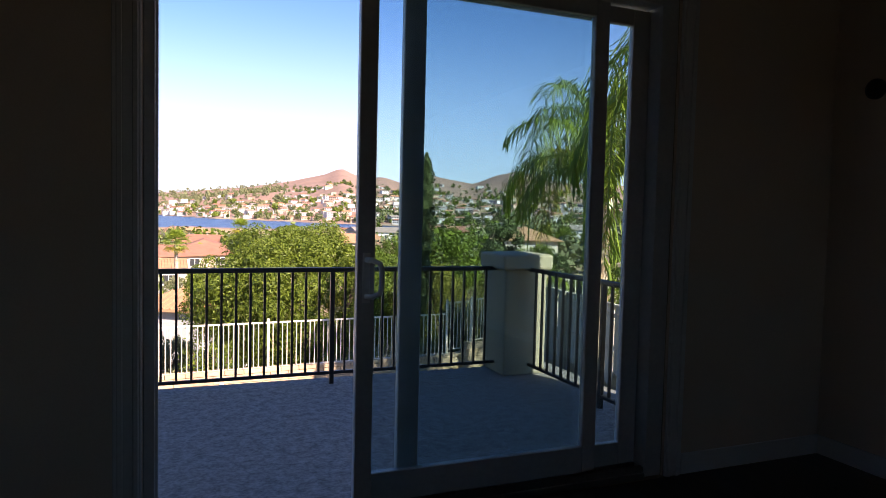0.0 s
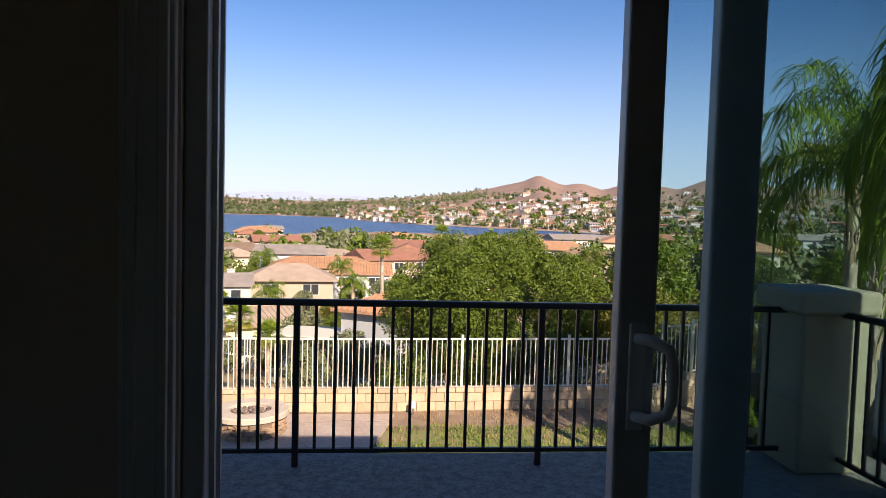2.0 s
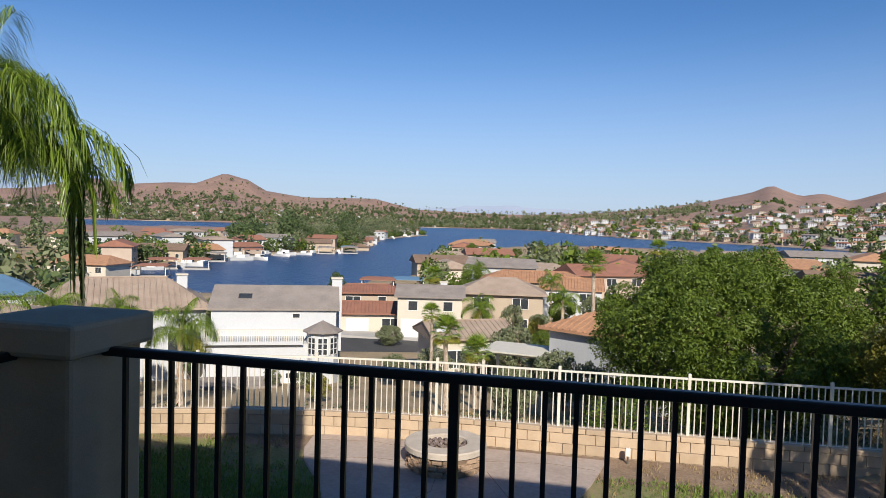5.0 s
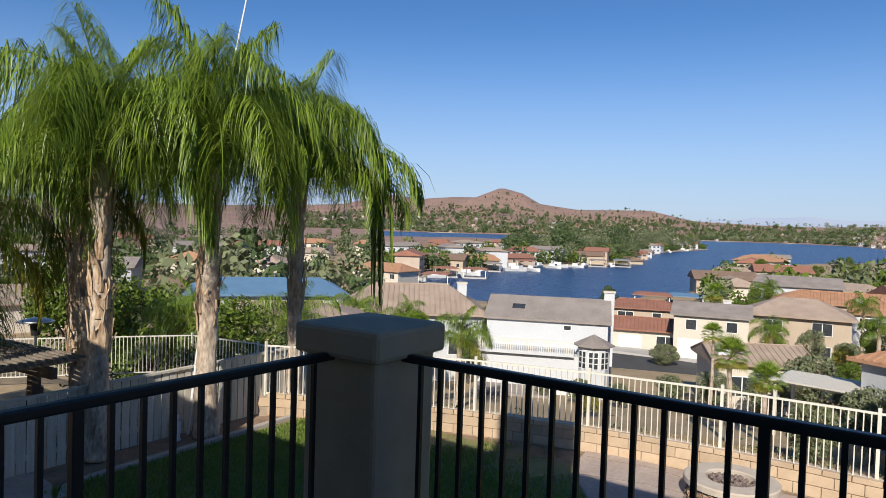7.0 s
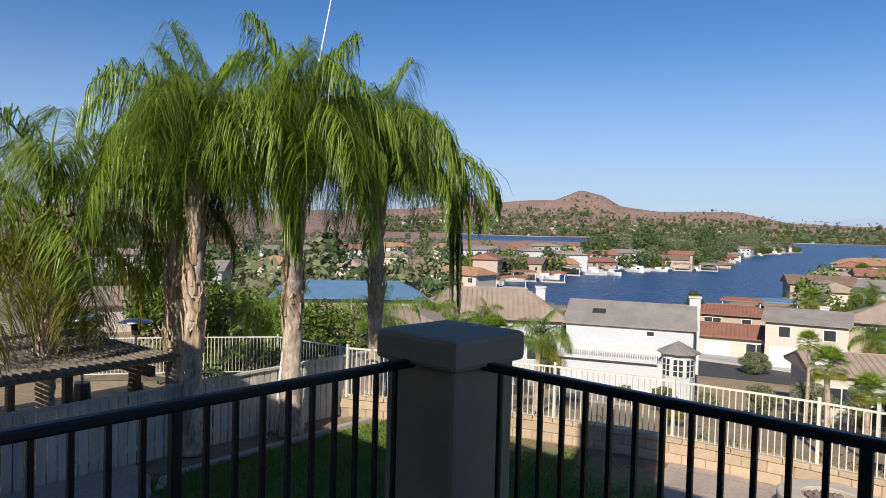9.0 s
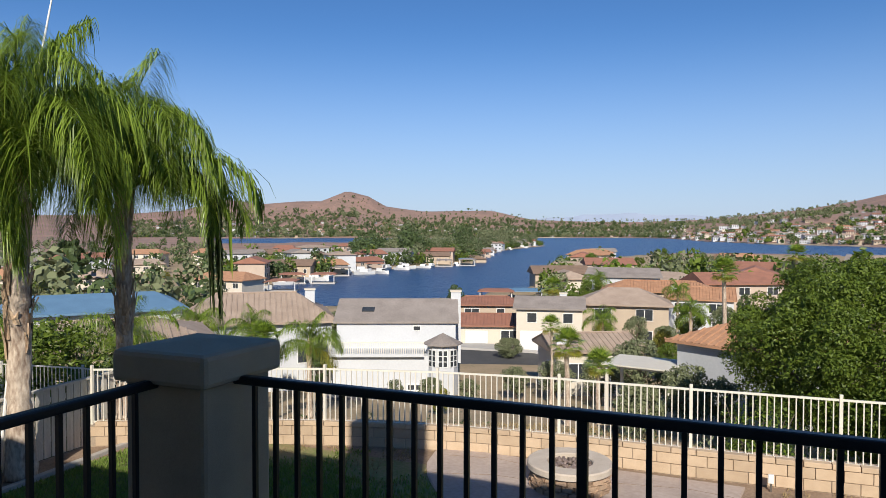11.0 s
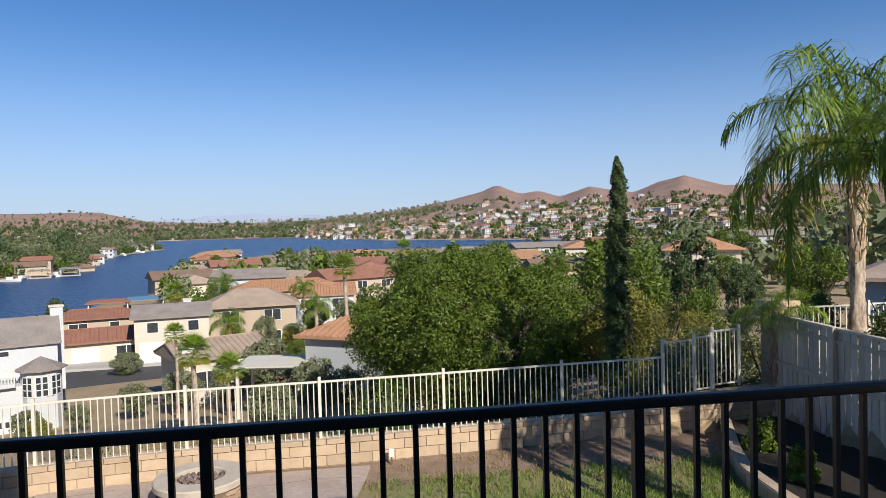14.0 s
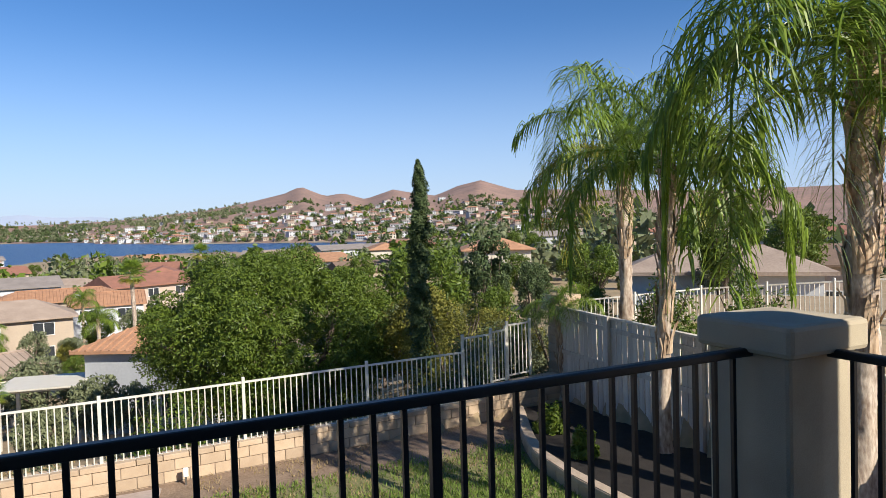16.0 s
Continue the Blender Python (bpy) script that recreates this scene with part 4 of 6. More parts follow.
def picket_fence(name, posts, height, label, pitch=0.104, z_post=0.0, group="metal fences", mtl=None):
    """Posts are (x, y, z) along the foot of the fence; pickets hang between the rails."""
    mtl = mtl or M_FENCEW
    f = thing(name, posts[0], 0, label, "fence", group)
    o = Vector(posts[0])
    key = (round(height, 2), mtl.name)
    if key not in PICK:
        PICK[key] = (mesh_of(box(-0.0085, 0.0085, -0.0085, 0.0085, 0.07, height - 0.03), mtl), mesh_of(box(-0.026, 0.026, -0.026, 0.026, 0, height + 0.06, None, 0.004), mtl))
    pk, ps = PICK[key]
    for p in posts:
        piece("post", ps, f, Matrix.Translation(Vector(p) - o))
    for a, b in zip(posts, posts[1:]):
        a, b = Vector(a) - o, Vector(b) - o
        d = b - a
        ln, ang = math.hypot(d.x, d.y), math.atan2(d.y, d.x)
        sh = Matrix.Translation(a) @ Matrix.Rotation(ang, 4, "Z") @ Matrix(((1, 0, 0, 0), (0, 1, 0, 0), (d.z / ln, 0, 1, 0), (0, 0, 0, 1)))
        for z0, z1 in ((height - 0.045, height - 0.01), (0.06, 0.09)):
            bm = box(0.025, ln - 0.025, -0.014, 0.014, z0, z1)
            bmesh.ops.transform(bm, matrix=sh, verts=bm.verts)
            part("rail", bm, mtl, f)
        k = max(2, round(ln / pitch))
        for i in range(1, k):
            piece("picket", pk, f, Matrix.Translation(a + d * i / k))
    return f


fx = [-10.9, -8.95, -6.8, -4.66, -2.4, -0.16, 2.06, 4.35, 6.46]
picket_fence("metal_fence", [(x, wall_y(x) + 0.12, -2.24) for x in fx], 1.11, "cream metal picket fence on the block wall")
picket_fence("metal_fence", [(6.5, 12.55, -2.15), (7.18, 12.58, -2.12)], 1.28, "cream metal fence section at the stepped wall end")
picket_fence("metal_fence", [(7.2, 12.6, -1.95), (7.57, 12.62, -1.93)], 1.14, "cream metal fence section at the stepped wall end")
picket_fence("metal_fence", [(7.6, 12.62, -1.88), (8.2, 12.66, -1.86)], 1.18, "cream metal fence section at the stepped wall end")
picket_fence("metal_fence", [(-22.6, 4.2, -3.1), (-20.6, 7.0, -3.1), (-19.0, 9.3, -3.1), (-17.2, 11.8, -3.1), (-15.2, 12.6, -3.2), (-13.0, 12.4, -3.2)], 1.15, "cream metal fence in the neighbouring garden", group="neighbour fences")
picket_fence("metal_fence", [(10.2, 13.6, -1.45), (11.4, 12.95, -1.35), (13.3, 12.7, -1.3), (14.3, 11.6, -1.2), (15.2, 10.5, -1.1), (16.4, 9.2, -1.0)], 1.0, "white metal fence across the side lot", group="neighbour fences")


def board_fence(name, x, y0, y1, z0, top0, top1, side, label):
    """Upright boards along y, with a cap and rails."""
    f = thing(name, (x, y0, z0), 0, label, "fence", "wooden fences")
    n = int((y1 - y0) / 0.152)
    me = mesh_of(box(-0.01, 0.01, -0.065, 0.065, 0, 1, None, 0), M_WOODF)
    for i in range(n):
        h = lerp(i / n, (0, 1), (top0, top1)) - z0 - 0.03
        piece("board", me, f, Matrix.Translation((R.uniform(-0.004, 0.004), 0.08 + i * 0.152, 0.02)) @ Matrix.Rotation(R.uniform(-0.008, 0.008), 4, "X") @ Matrix.Diagonal((1, 1, h + R.uniform(-0.012, 0.006), 1)))
    for i in range(int((y1 - y0) / 2.4) + 1):
        yy = min(i * 2.4, y1 - y0 - 0.05)
        h = lerp(yy / (y1 - y0), (0, 1), (top0, top1)) - z0
        part("post", box(side * 0.02, side * 0.10, yy, yy + 0.09, 0, h + 0.02, None, 0.004), M_WOODF, f)
    dz = top1 - top0
    for zz, w, t_ in ((-0.03, 0.06, 0.04), (-0.28, 0.035, 0.085), (-1.0, 0.035, 0.085)):
        bm = box(side * 0.012 if zz < -0.1 else -0.05, side * (0.012 + w) if zz < -0.1 else 0.05, 0, y1 - y0, top0 - z0 + zz, top0 - z0 + zz + t_)
        for v in bm.verts:
            v.co.z += dz * v.co.y / (y1 - y0)
        part("cap_board" if zz > -0.1 else "rail", bm, M_WOODF, f)
    return f


board_fence("wooden_fence", -10.97, 0.6, 10.0, -2.62, -1.48, -1.30, -1, "weathered grey wooden board fence with a cap board")
board_fence("wooden_fence", 8.92, 1.2, 12.6, -2.62, -0.72, -0.42, -1, "weathered pale wooden board fence with rails facing in")

# small things of the garden
st = bmesh.new()
prof = [(0.07, 0), (0.08, 0.03), (0.05, 0.06), (0.06, 0.12), (0.075, 0.2), (0.06, 0.27), (0.07, 0.33), (0.03, 0.37), (0.045, 0.42), (0.03, 0.47), (0.005, 0.49)]
tube([(0, 0, z_) for _, z_ in prof], [r_ for r_, _ in prof], 12, st)
so = link("garden_statue", st, M_WHITE, None, pose(-10.72, 7.15, -2.62), True)
tagged(so, "small white plaster garden statue beside the fence", "statue")
ob = thing("outlet_box", (1.05, 11.8, -2.62), 0, "grey weatherproof outlet box on a short stake", "outlet")
part("stake", box(-0.015, 0.015, -0.015, 0.015, 0, 0.14), M_CHROME, ob)
part("cover", box(-0.04, 0.04, -0.03, 0.03, 0.13, 0.27, None, 0.006), M_WHITE, ob)
pole = thing("antenna_pole", (-10.9, 7.5, -2.62), 0, "thin pale metal pole rising above the palms", "pole")
part("mast", tube([(0, 0, 0), (0.35, 0.45, 6.4), (0.6, 0.8, 8.9)], [0.03, 0.022, 0.012], 8), M_WHITE, pole)


def heater(x, y, z):
    h = thing("patio_heater", (x, y, z), 0, "patio heater with a round metal dome", "patio heater", "patio heaters")
    part("pole", tube([(0, 0, 0.5), (0, 0, 1.9)], 0.035, 8), M_CHROME, h)
    part("base", tube([(0, 0, 0), (0, 0, 0.5)], [0.22, 0.18], 14), M_IRON, h)
    part("burner", tube([(0, 0, 1.75), (0, 0, 2.05)], [0.1, 0.13], 12), M_IRON, h)
    part("dome", tube([(0, 0, 2.08), (0, 0, 2.13), (0, 0, 2.18)], [0.42, 0.3, 0.05], 18), M_CHROME, h, smooth=True)


heater(-17.0, 7.4, -3.2)
heater(-17.5, 6.3, -3.1)

pg = thing("pergola", (-14.6, 2.6, -3.3), 6, "weathered lattice pergola in the neighbouring garden", "pergola")
for x in (-2.6, 0.2, 2.8):
    for y in (-1.8, 2.4):
        part("post", box(x - 0.08, x + 0.08, y - 0.08, y + 0.08, 0, 2.0, None, 0.006), M_BARK, pg)
for y in (-1.8, 2.4):
    part("beam", box(-3.1, 3.4, y - 0.05, y + 0.05, 2.0, 2.18), M_BARK, pg)
M_OLDWOOD = mat("old_grey_wood", (0.25, 0.21, 0.165), (0.14, 0.115, 0.09), 0.95, 4, 30, 0.4)
RF = mesh_of(box(-0.03, 0.03, -2.5, 3.0, 2.18, 2.3), M_OLDWOOD)
SL = mesh_of(box(-3.2, 3.5, -0.03, 0.03, 2.3, 2.34), M_OLDWOOD)
for i in range(9):
    piece("rafter", RF, pg, Matrix.Translation((-2.9 + i * 0.75, 0, 0)))
for i in range(40):
    piece("slat", SL, pg, Matrix.Translation((0, -2.4 + i * 0.135, 0)))


def bush(name, x, y, z, r_, h, n, size, material, seed, label, group="garden shrubs"):
    """A rounded shrub of leaves on short stems."""
    global rng
    rng = np.random.default_rng(seed)
    t = thing(name, (x, y, z), 0, label, "shrub", group)
    bm = bmesh.new()
    rr = random.Random(seed)
    for i in range(6):
        a = i * 1.05 + rr.random()
        tube([(0, 0, -0.1), (math.cos(a) * r_ * 0.35, math.sin(a) * r_ * 0.35, h * 0.5), (math.cos(a) * r_ * 0.6, math.sin(a) * r_ * 0.6, h * 0.85)], [r_ * 0.03, r_ * 0.02, r_ * 0.008], 4, bm)
    part("stem", bm, M_BARK, t)
    d = unit(rng.normal(size=(n, 3)))
    d[:, 2] = np.abs(d[:, 2])
    lump = 0.8 + 0.28 * np.sin(d[:, 0:1] * 5 + seed) * np.sin(d[:, 1:2] * 6 + 2) + 0.15 * np.sin(d[:, 2:3] * 9)
    pos = d * lump * rng.uniform(0.45, 1.02, (n, 1)) ** 0.5 * np.array([r_, r_, h]) + np.array([0, 0, 0.02])
    u, v = leaf_axes(n, size, 0.5, d, 1.1)
    quads("foliage", pos, u, v, material, t)
    return t


rb = random.Random(12)
for i in range(15):
    x = -10 + i * 1.25 + rb.uniform(-0.4, 0.4)
    y = wall_y(x) + rb.uniform(0.9, 1.7)
    bush("shrub", x, y, land_z(x, y) - 0.1, rb.uniform(0.6, 0.9), rb.uniform(0.7, 1.15), 1800, 0.05, rb.choice((M_LEAFG, M_LEAFD, M_LEAFG)), 100 + i, "grey-green shrub growing behind the garden fence")
for x, y, r_, h, m_, lab in ((8.0, 16.2, 1.3, 2.6, M_LEAFY, "yellow-green bushy shrub beside the cypress"), (9.6, 17.5, 1.5, 2.6, M_LEAFY, "yellow-green bushy shrub on the slope"), (7.2, 13.5, 0.8, 1.6, M_LEAFD, "dark shrub behind the stepped fence"), (8.4, 13.9, 0.9, 1.9, M_LEAFD, "dark shrub behind the stepped fence"), (11.6, 16.5, 1.6, 2.8, M_LEAFG, "grey-green shrub on the slope"), (9.9, 10.4, 0.9, 1.5, M_LEAF, "flowering shrub behind the wooden fence"), (10.0, 8.4, 0.9, 1.6, M_LEAF, "flowering shrub behind the wooden fence"), (1.0, 15.6, 1.2, 2.0, M_LEAF, "green shrub below the garden fence"), (-12.5, 9.4, 1.0, 1.8, M_LEAFD, "dark shrub behind the wooden fence"), (-13.6, 7.2, 1.0, 1.6, M_LEAFD, "dark shrub behind the wooden fence"), (7.3, 10.6, 0.35, 0.5, M_LEAF, "small leafy plant in the mulch bed"), (7.0, 9.2, 0.3, 0.45, M_LEAF, "small leafy plant in the mulch bed")):
    bush("shrub", x, y, (-2.42 if r_ < 0.5 else land_z(x, y) - 0.1), r_, h, int(3500 * r_ + 500), 0.05, m_, int(x * 7 + y * 13) + 50, lab)

# floor planks of the room
PLK = mesh_of(box(-0.063, 0.063, -0.6, 0.6, -0.019, 0.0, None, 0.001), M_WOODFLOOR)
for i in range(52):
    x = -3.0 + 0.064 + i * 0.1275
    for k in range(3):
        piece("plank", PLK, floor, Matrix.Translation((x, -0.77 - k * 1.202, 0)))
structure("floor_rest", box(-3.05, 3.6, -7.0, -3.78, -0.019, 0.0), M_WOODFLOOR)

ws = thing("wall_sensor", (3.6, -0.4, 2.08), 0, "small round dark sensor on the room wall", "sensor")
part("housing", tube([(0, 0, 0), (-0.02, 0, 0), (-0.03, 0, 0)], [0.055, 0.055, 0.04], 18), M_IRON, ws)


# ---- houses ----
WALLS = {"white": mat("house_white", (0.55, 0.56, 0.57), (0.49, 0.5, 0.51), 0.8, 0.4, 8, 0.1), "cream": mat("house_cream", (0.62, 0.56, 0.46), (0.54, 0.48, 0.39), 0.85, 0.4, 8, 0.1),
         "tan": mat("house_tan", (0.47, 0.38, 0.28), (0.4, 0.32, 0.24), 0.85, 0.4, 8, 0.1), "grey": mat("house_grey", (0.42, 0.43, 0.44), (0.36, 0.37, 0.38), 0.85, 0.4, 8, 0.1), "pink": mat("house_pink", (0.5, 0.4, 0.32), (0.43, 0.34, 0.27), 0.85, 0.4, 8, 0.1)}
ROOFS = {"grey": mat("roof_grey", (0.30, 0.26, 0.23), (0.20, 0.17, 0.15), 0.9, 0.8, 9, 0.5, dist=0.05), "tan": mat("roof_tan", (0.40, 0.31, 0.24), (0.28, 0.21, 0.16), 0.9, 0.8, 9, 0.5, dist=0.05),
         "red": mat("roof_red", (0.33, 0.15, 0.10), (0.23, 0.11, 0.075), 0.9, 0.8, 9, 0.5, dist=0.05), "orange": mat("roof_orange", (0.46, 0.25, 0.14), (0.31, 0.165, 0.095), 0.9, 1.2, 9, 0.5, dist=0.05),
         "brown": mat("roof_brown", (0.24, 0.16, 0.11), (0.16, 0.11, 0.08), 0.9, 0.8, 9, 0.5, dist=0.05), "blue": mat("roof_blue", (0.13, 0.24, 0.36), (0.1, 0.19, 0.29), 0.6, 0.8, 9, 0.2)}
M_ASPHALT = mat("asphalt", (0.075, 0.073, 0.072), (0.05, 0.05, 0.05), 0.9, 0.5, 12, 0.3)
M_CONC = mat("driveway_concrete", (0.45, 0.43, 0.4), (0.38, 0.36, 0.33), 0.9, 0.4, 8, 0.2)


def roof_mesh(w, d, rise, over, hip):
    """A tiled roof with eaves and thickness, ridge along x; hip: how far the ridge ends draw in."""
    bm = bmesh.new()
    a, b, t = w / 2 + over, d / 2 + over, 0.16
    rx = a - hip
    lo = [bm.verts.new(p) for p in ((-a, -b, 0), (a, -b, 0), (a, b, 0), (-a, b, 0))]
    hi = [bm.verts.new(p) for p in ((-a, -b, t), (a, -b, t), (a, b, t), (-a, b, t))]
    r0, r1 = bm.verts.new((-rx, 0, rise + t)), bm.verts.new((rx, 0, rise + t))
    bm.faces.new(list(reversed(lo)))
    for i in range(4):
        bm.faces.new((lo[i], lo[(i + 1) % 4], hi[(i + 1) % 4], hi[i]))
    bm.faces.new((hi[0], hi[1], r1, r0))
    bm.faces.new((hi[2], hi[3], r0, r1))
    bm.faces.new((hi[1], hi[2], r1))
    bm.faces.new((hi[3], hi[0], r0))
    return bm


def tile_ribs(w, d, rise, over, hip):
    bm = bmesh.new()
    a, b, t = w / 2 + over, d / 2 + over, 0.16
    rx = a - hip
    k = int(2 * a / 0.42)
    for i in range(k + 1):
        x = -a + 2 * a * i / k
        top = 1.0 if abs(x) <= rx else max(0.02, (a - abs(x)) / max(0.01, hip))
        for s in (-1, 1):
            tube([(x, s * b, t + 0.02), (x, s * b * (1 - top), t + 0.02 + rise * top)], 0.06, 5, bm)
    tube([(-rx, 0, rise + t + 0.03), (rx, 0, rise + t + 0.03)], 0.09, 6, bm)
    return bm


def window(parent, x, y, z, w, h, facing=0.0, arch=False):
    """A window with a frame and a pane, on the wall of a house."""
    wd = link("window", box(-w / 2 - 0.07, w / 2 + 0.07, -0.03, 0.02, -0.07, h + 0.07), M_WHITE, parent, pose(x, y, z, 0, 0, facing))
    part("pane", box(-w / 2, w / 2, -0.045, -0.031, 0, h), M_PANE, wd)
    if w > 1.3:
        part("mullion", box(-0.04, 0.04, -0.056, -0.046, 0, h), M_WHITE, wd)
    return wd


def house(x, y, z, rz, w, d, h, rise, wall="white", roof="tan", hip=0.0, over=0.45, storeys=1, label="", group="houses by the lake", ribs=False, chimney=None, garage=False, detail=True, seed=1):
    """A house; its front faces local -y."""
    r = random.Random(seed)
    H = thing("house", (x, y, z), rz, label or "%s stucco house with a %s tile roof" % (wall, roof), "house", group)
    bm = bmesh.new()
    gable = rise * d / (d + 2 * over) if hip < 0.5 else 0.01
    ends = [[bm.verts.new((sx * w / 2, yy, zz)) for yy, zz in ((-d / 2, -1.5), (d / 2, -1.5), (d / 2, h), (0, h + gable), (-d / 2, h))] for sx in (-1, 1)]
    bm.faces.new(list(reversed(ends[0])))
    bm.faces.new(ends[1])
    for i in range(5):
        bm.faces.new((ends[0][i], ends[0][(i + 1) % 5], ends[1][(i + 1) % 5], ends[1][i]))
    part("wall", bm, WALLS[wall], H)
    part("roof", roof_mesh(w, d, rise, over, hip), ROOFS[roof], H, m=Matrix.Translation((0, 0, h)))
    if ribs:
        tagged(part("tile_ribs", tile_ribs(w, d, rise, over, hip), ROOFS[roof], H, m=Matrix.Translation((0, 0, h))), kind="stuff")
    sh = h / storeys
    for s in range(storeys):
        n = max(2, int(w / 3.6))
        for i in range(n):
            xx = -w / 2 + w * (i + 0.5) / n + r.uniform(-0.3, 0.3)
            ww = r.choice((1.0, 1.5, 1.9))
            if garage and s == 0 and i == 0:
                g = part("garage_door", box(xx - 1.3, xx + 1.3, -d / 2 - 0.05, -d / 2 + 0.02, 0, 2.2), M_WHITE, H)
                for q in range(4):
                    part("panel", box(xx - 1.25, xx + 1.25, -d / 2 - 0.07, -d / 2 - 0.051, 0.06 + q * 0.54, 0.52 + q * 0.54), M_WHITE, g)
            else:
                window(H, xx, -d / 2, s * sh + 0.9, ww, min(1.3, sh - 1.3))
        if detail:
            window(H, -w / 2, r.uniform(-0.2, 0.2) * d, s * sh + 0.9, 1.1, 1.1, -90)
            window(H, w / 2, r.uniform(-0.2, 0.2) * d, s * sh + 0.9, 1.1, 1.1, 90)
    if chimney:
        cx, cy, ch = chimney
        c = part("chimney", box(cx - 0.4, cx + 0.4, cy - 0.35, cy + 0.35, h * 0.3, h + rise + ch), WALLS["white"], H)
        part("chimney_cap", box(cx - 0.47, cx + 0.47, cy - 0.42, cy + 0.42, h + rise + ch, h + rise + ch + 0.12), WALLS["cream"], c)
    return H


# white house with balcony and bay turret
wh = house(-24.2, 49.3, -10.8, 23, 9.2, 6.4, 5.3, 1.45, "white", "grey", 0.0, 0.25, 1, "white two-storey house with a grey shingle roof and long balcony", chimney=(4.7, 0.2, 0.7), detail=False, seed=3)
part("balcony_slab", box(-4.9, 2.2, -5.6, -3.2, 3.1, 3.35), WALLS["white"], wh)
part("lower_wall", box(-4.6, 4.6, -5.2, -3.2, -1.5, 3.1), WALLS["white"], wh)
part("balcony_rail", box(-4.9, 2.2, -5.58, -5.52, 4.15, 4.22), M_FENCEW, wh)
BR = mesh_of(box(-0.025, 0.025, -0.025, 0.025, 3.35, 4.15), M_FENCEW)
for i in range(44):
    piece("baluster", BR, wh, Matrix.Translation((-4.85 + i * 0.163, -5.55, 0)))
part("skylight", box(-0.5, 0.5, -0.35, 0.35, 0, 0.1, None, 0.03), M_PANE, wh, m=Matrix.Translation((-2.3, -1.7, 6.15)) @ Matrix.Rotation(radians(23), 4, "X"))
window(wh, 1.6, -3.2, 4.75, 0.5, 0.3)
part("garage_door", box(0.9, 3.3, -5.26, -5.19, -1.0, 1.1), M_WHITE, wh)
for i in range(4):
    part("garage_window", box(1.0 + i * 0.57, 1.45 + i * 0.57, -5.28, -5.261, 0.6, 0.95), M_PANE, wh)
part("lower_roof", box(-4.9, 0.6, -8.2, -5.25, 0.55, 0.75), ROOFS["grey"], wh)
part("lower_wing", box(-4.6, 0.4, -7.9, -5.25, -3.5, 0.55), WALLS["white"], wh)
tb = part("bay_turret", tube([(3.6, -5.0, -1.0), (3.6, -5.0, 4.0)], 1.15, 8), WALLS["white"], wh)
part("turret_roof", tube([(3.6, -5.0, 4.0), (3.6, -5.0, 4.08), (3.6, -5.0, 4.8)], [1.5, 1.5, 0.03], 8), ROOFS["grey"], tb)
for k in range(3):
    a = -90 + (k - 1) * 45
    cx, cy = 3.6 + 1.08 * math.cos(radians(a)), -5.0 + 1.08 * math.sin(radians(a))
    wd = part("turret_window", box(-0.36, 0.36, -0.03, 0.03, 0, 1.3), M_WHITE, tb, m=pose(cx, cy, 2.4, 0, 0, a + 90))
    for i in range(2):
        for j in range(3):
            part("pane", box(-0.31 + i * 0.33, -0.02 + i * 0.33, -0.045, -0.031, 0.06 + j * 0.41, 0.41 + j * 0.41), M_PANE, wd)
house(-35.6, 45.6, -9.6, 38, 11.5, 9, 4.0, 1.9, "white", "tan", 3.0, 0.5, 1, "white house with a wide ribbed tan tile roof", ribs=True, chimney=(4.4, 0.5, 0.3), seed=4)
house(-25.4, 77.5, -12.2, 18, 8.0, 6, 2.7, 1.0, "cream", "red", 0.0, 0.5, 1, "cream house with a red tile roof and garage", ribs=True, garage=True, seed=5)
house(-30.0, 88.5, -13.0, 18, 8.0, 7, 4.7, 0.8, "tan", "red", 1.5, 0.5, 2, "tan two-storey house with a red tile roof", ribs=True, seed=6)
house(-36.5, 73, -12.5, 26, 9.0, 7, 3.4, 1.1, "white", "orange", 2.5, 0.5, 1, "white house with a terracotta tile roof", ribs=True, chimney=(3.5, 0, 0.5), seed=16)
house(-17.9, 75.5, -11.6, 12, 7.2, 6, 4.6, 1.1, "cream", "grey", 0.0, 0.4, 2, "cream two-storey house with a grey roof and chimneys", chimney=(1.5, 0.5, 0.4), garage=True, seed=7)
house(-11.3, 87.5, -12.6, 8, 10.5, 8, 5.2, 1.8, "tan", "tan", 4.0, 0.6, 2, "tan two-storey house with a hipped tile roof", seed=8)
# Grey wall colour stands in for shade on this white house.
house(2.4, 42.0, -9.2, -30, 6.5, 6.5, 4.4, 1.1, "grey", "orange", 2.5, 0.5, 1, "white house, walls greyed for shade, with an orange barrel tile roof under the tree", ribs=True, seed=9)
house(-9.6, 53.0, -10.5, 30, 6.2, 5.4, 3.0, 0.95, "cream", "tan", 0.0, 0.4, 1, "low cream house with a pale tile roof", ribs=True, chimney=(-2.5, -1.5, 0.2), seed=10)
house(-2.6, 102, -12.8, 2, 8.5, 8, 5.0, 1.4, "white", "orange", 0.0, 0.4, 2, "white house with an orange tile roof and arched dormer", ribs=True, chimney=(-3.4, -1.0, 0.3), seed=11)
house(-9.0, 112, -12.9, 6, 17, 9, 5.2, 1.4, "tan", "orange", 3.5, 0.5, 2, "long tan house with an orange tile roof", ribs=True, seed=12)
sol = house(-17.0, 130, -13.0, 7, 13, 9, 6.3, 1.5, "white", "grey", 0.5, 0.5, 2, "white lakeside house with solar panels on its roof", seed=13)
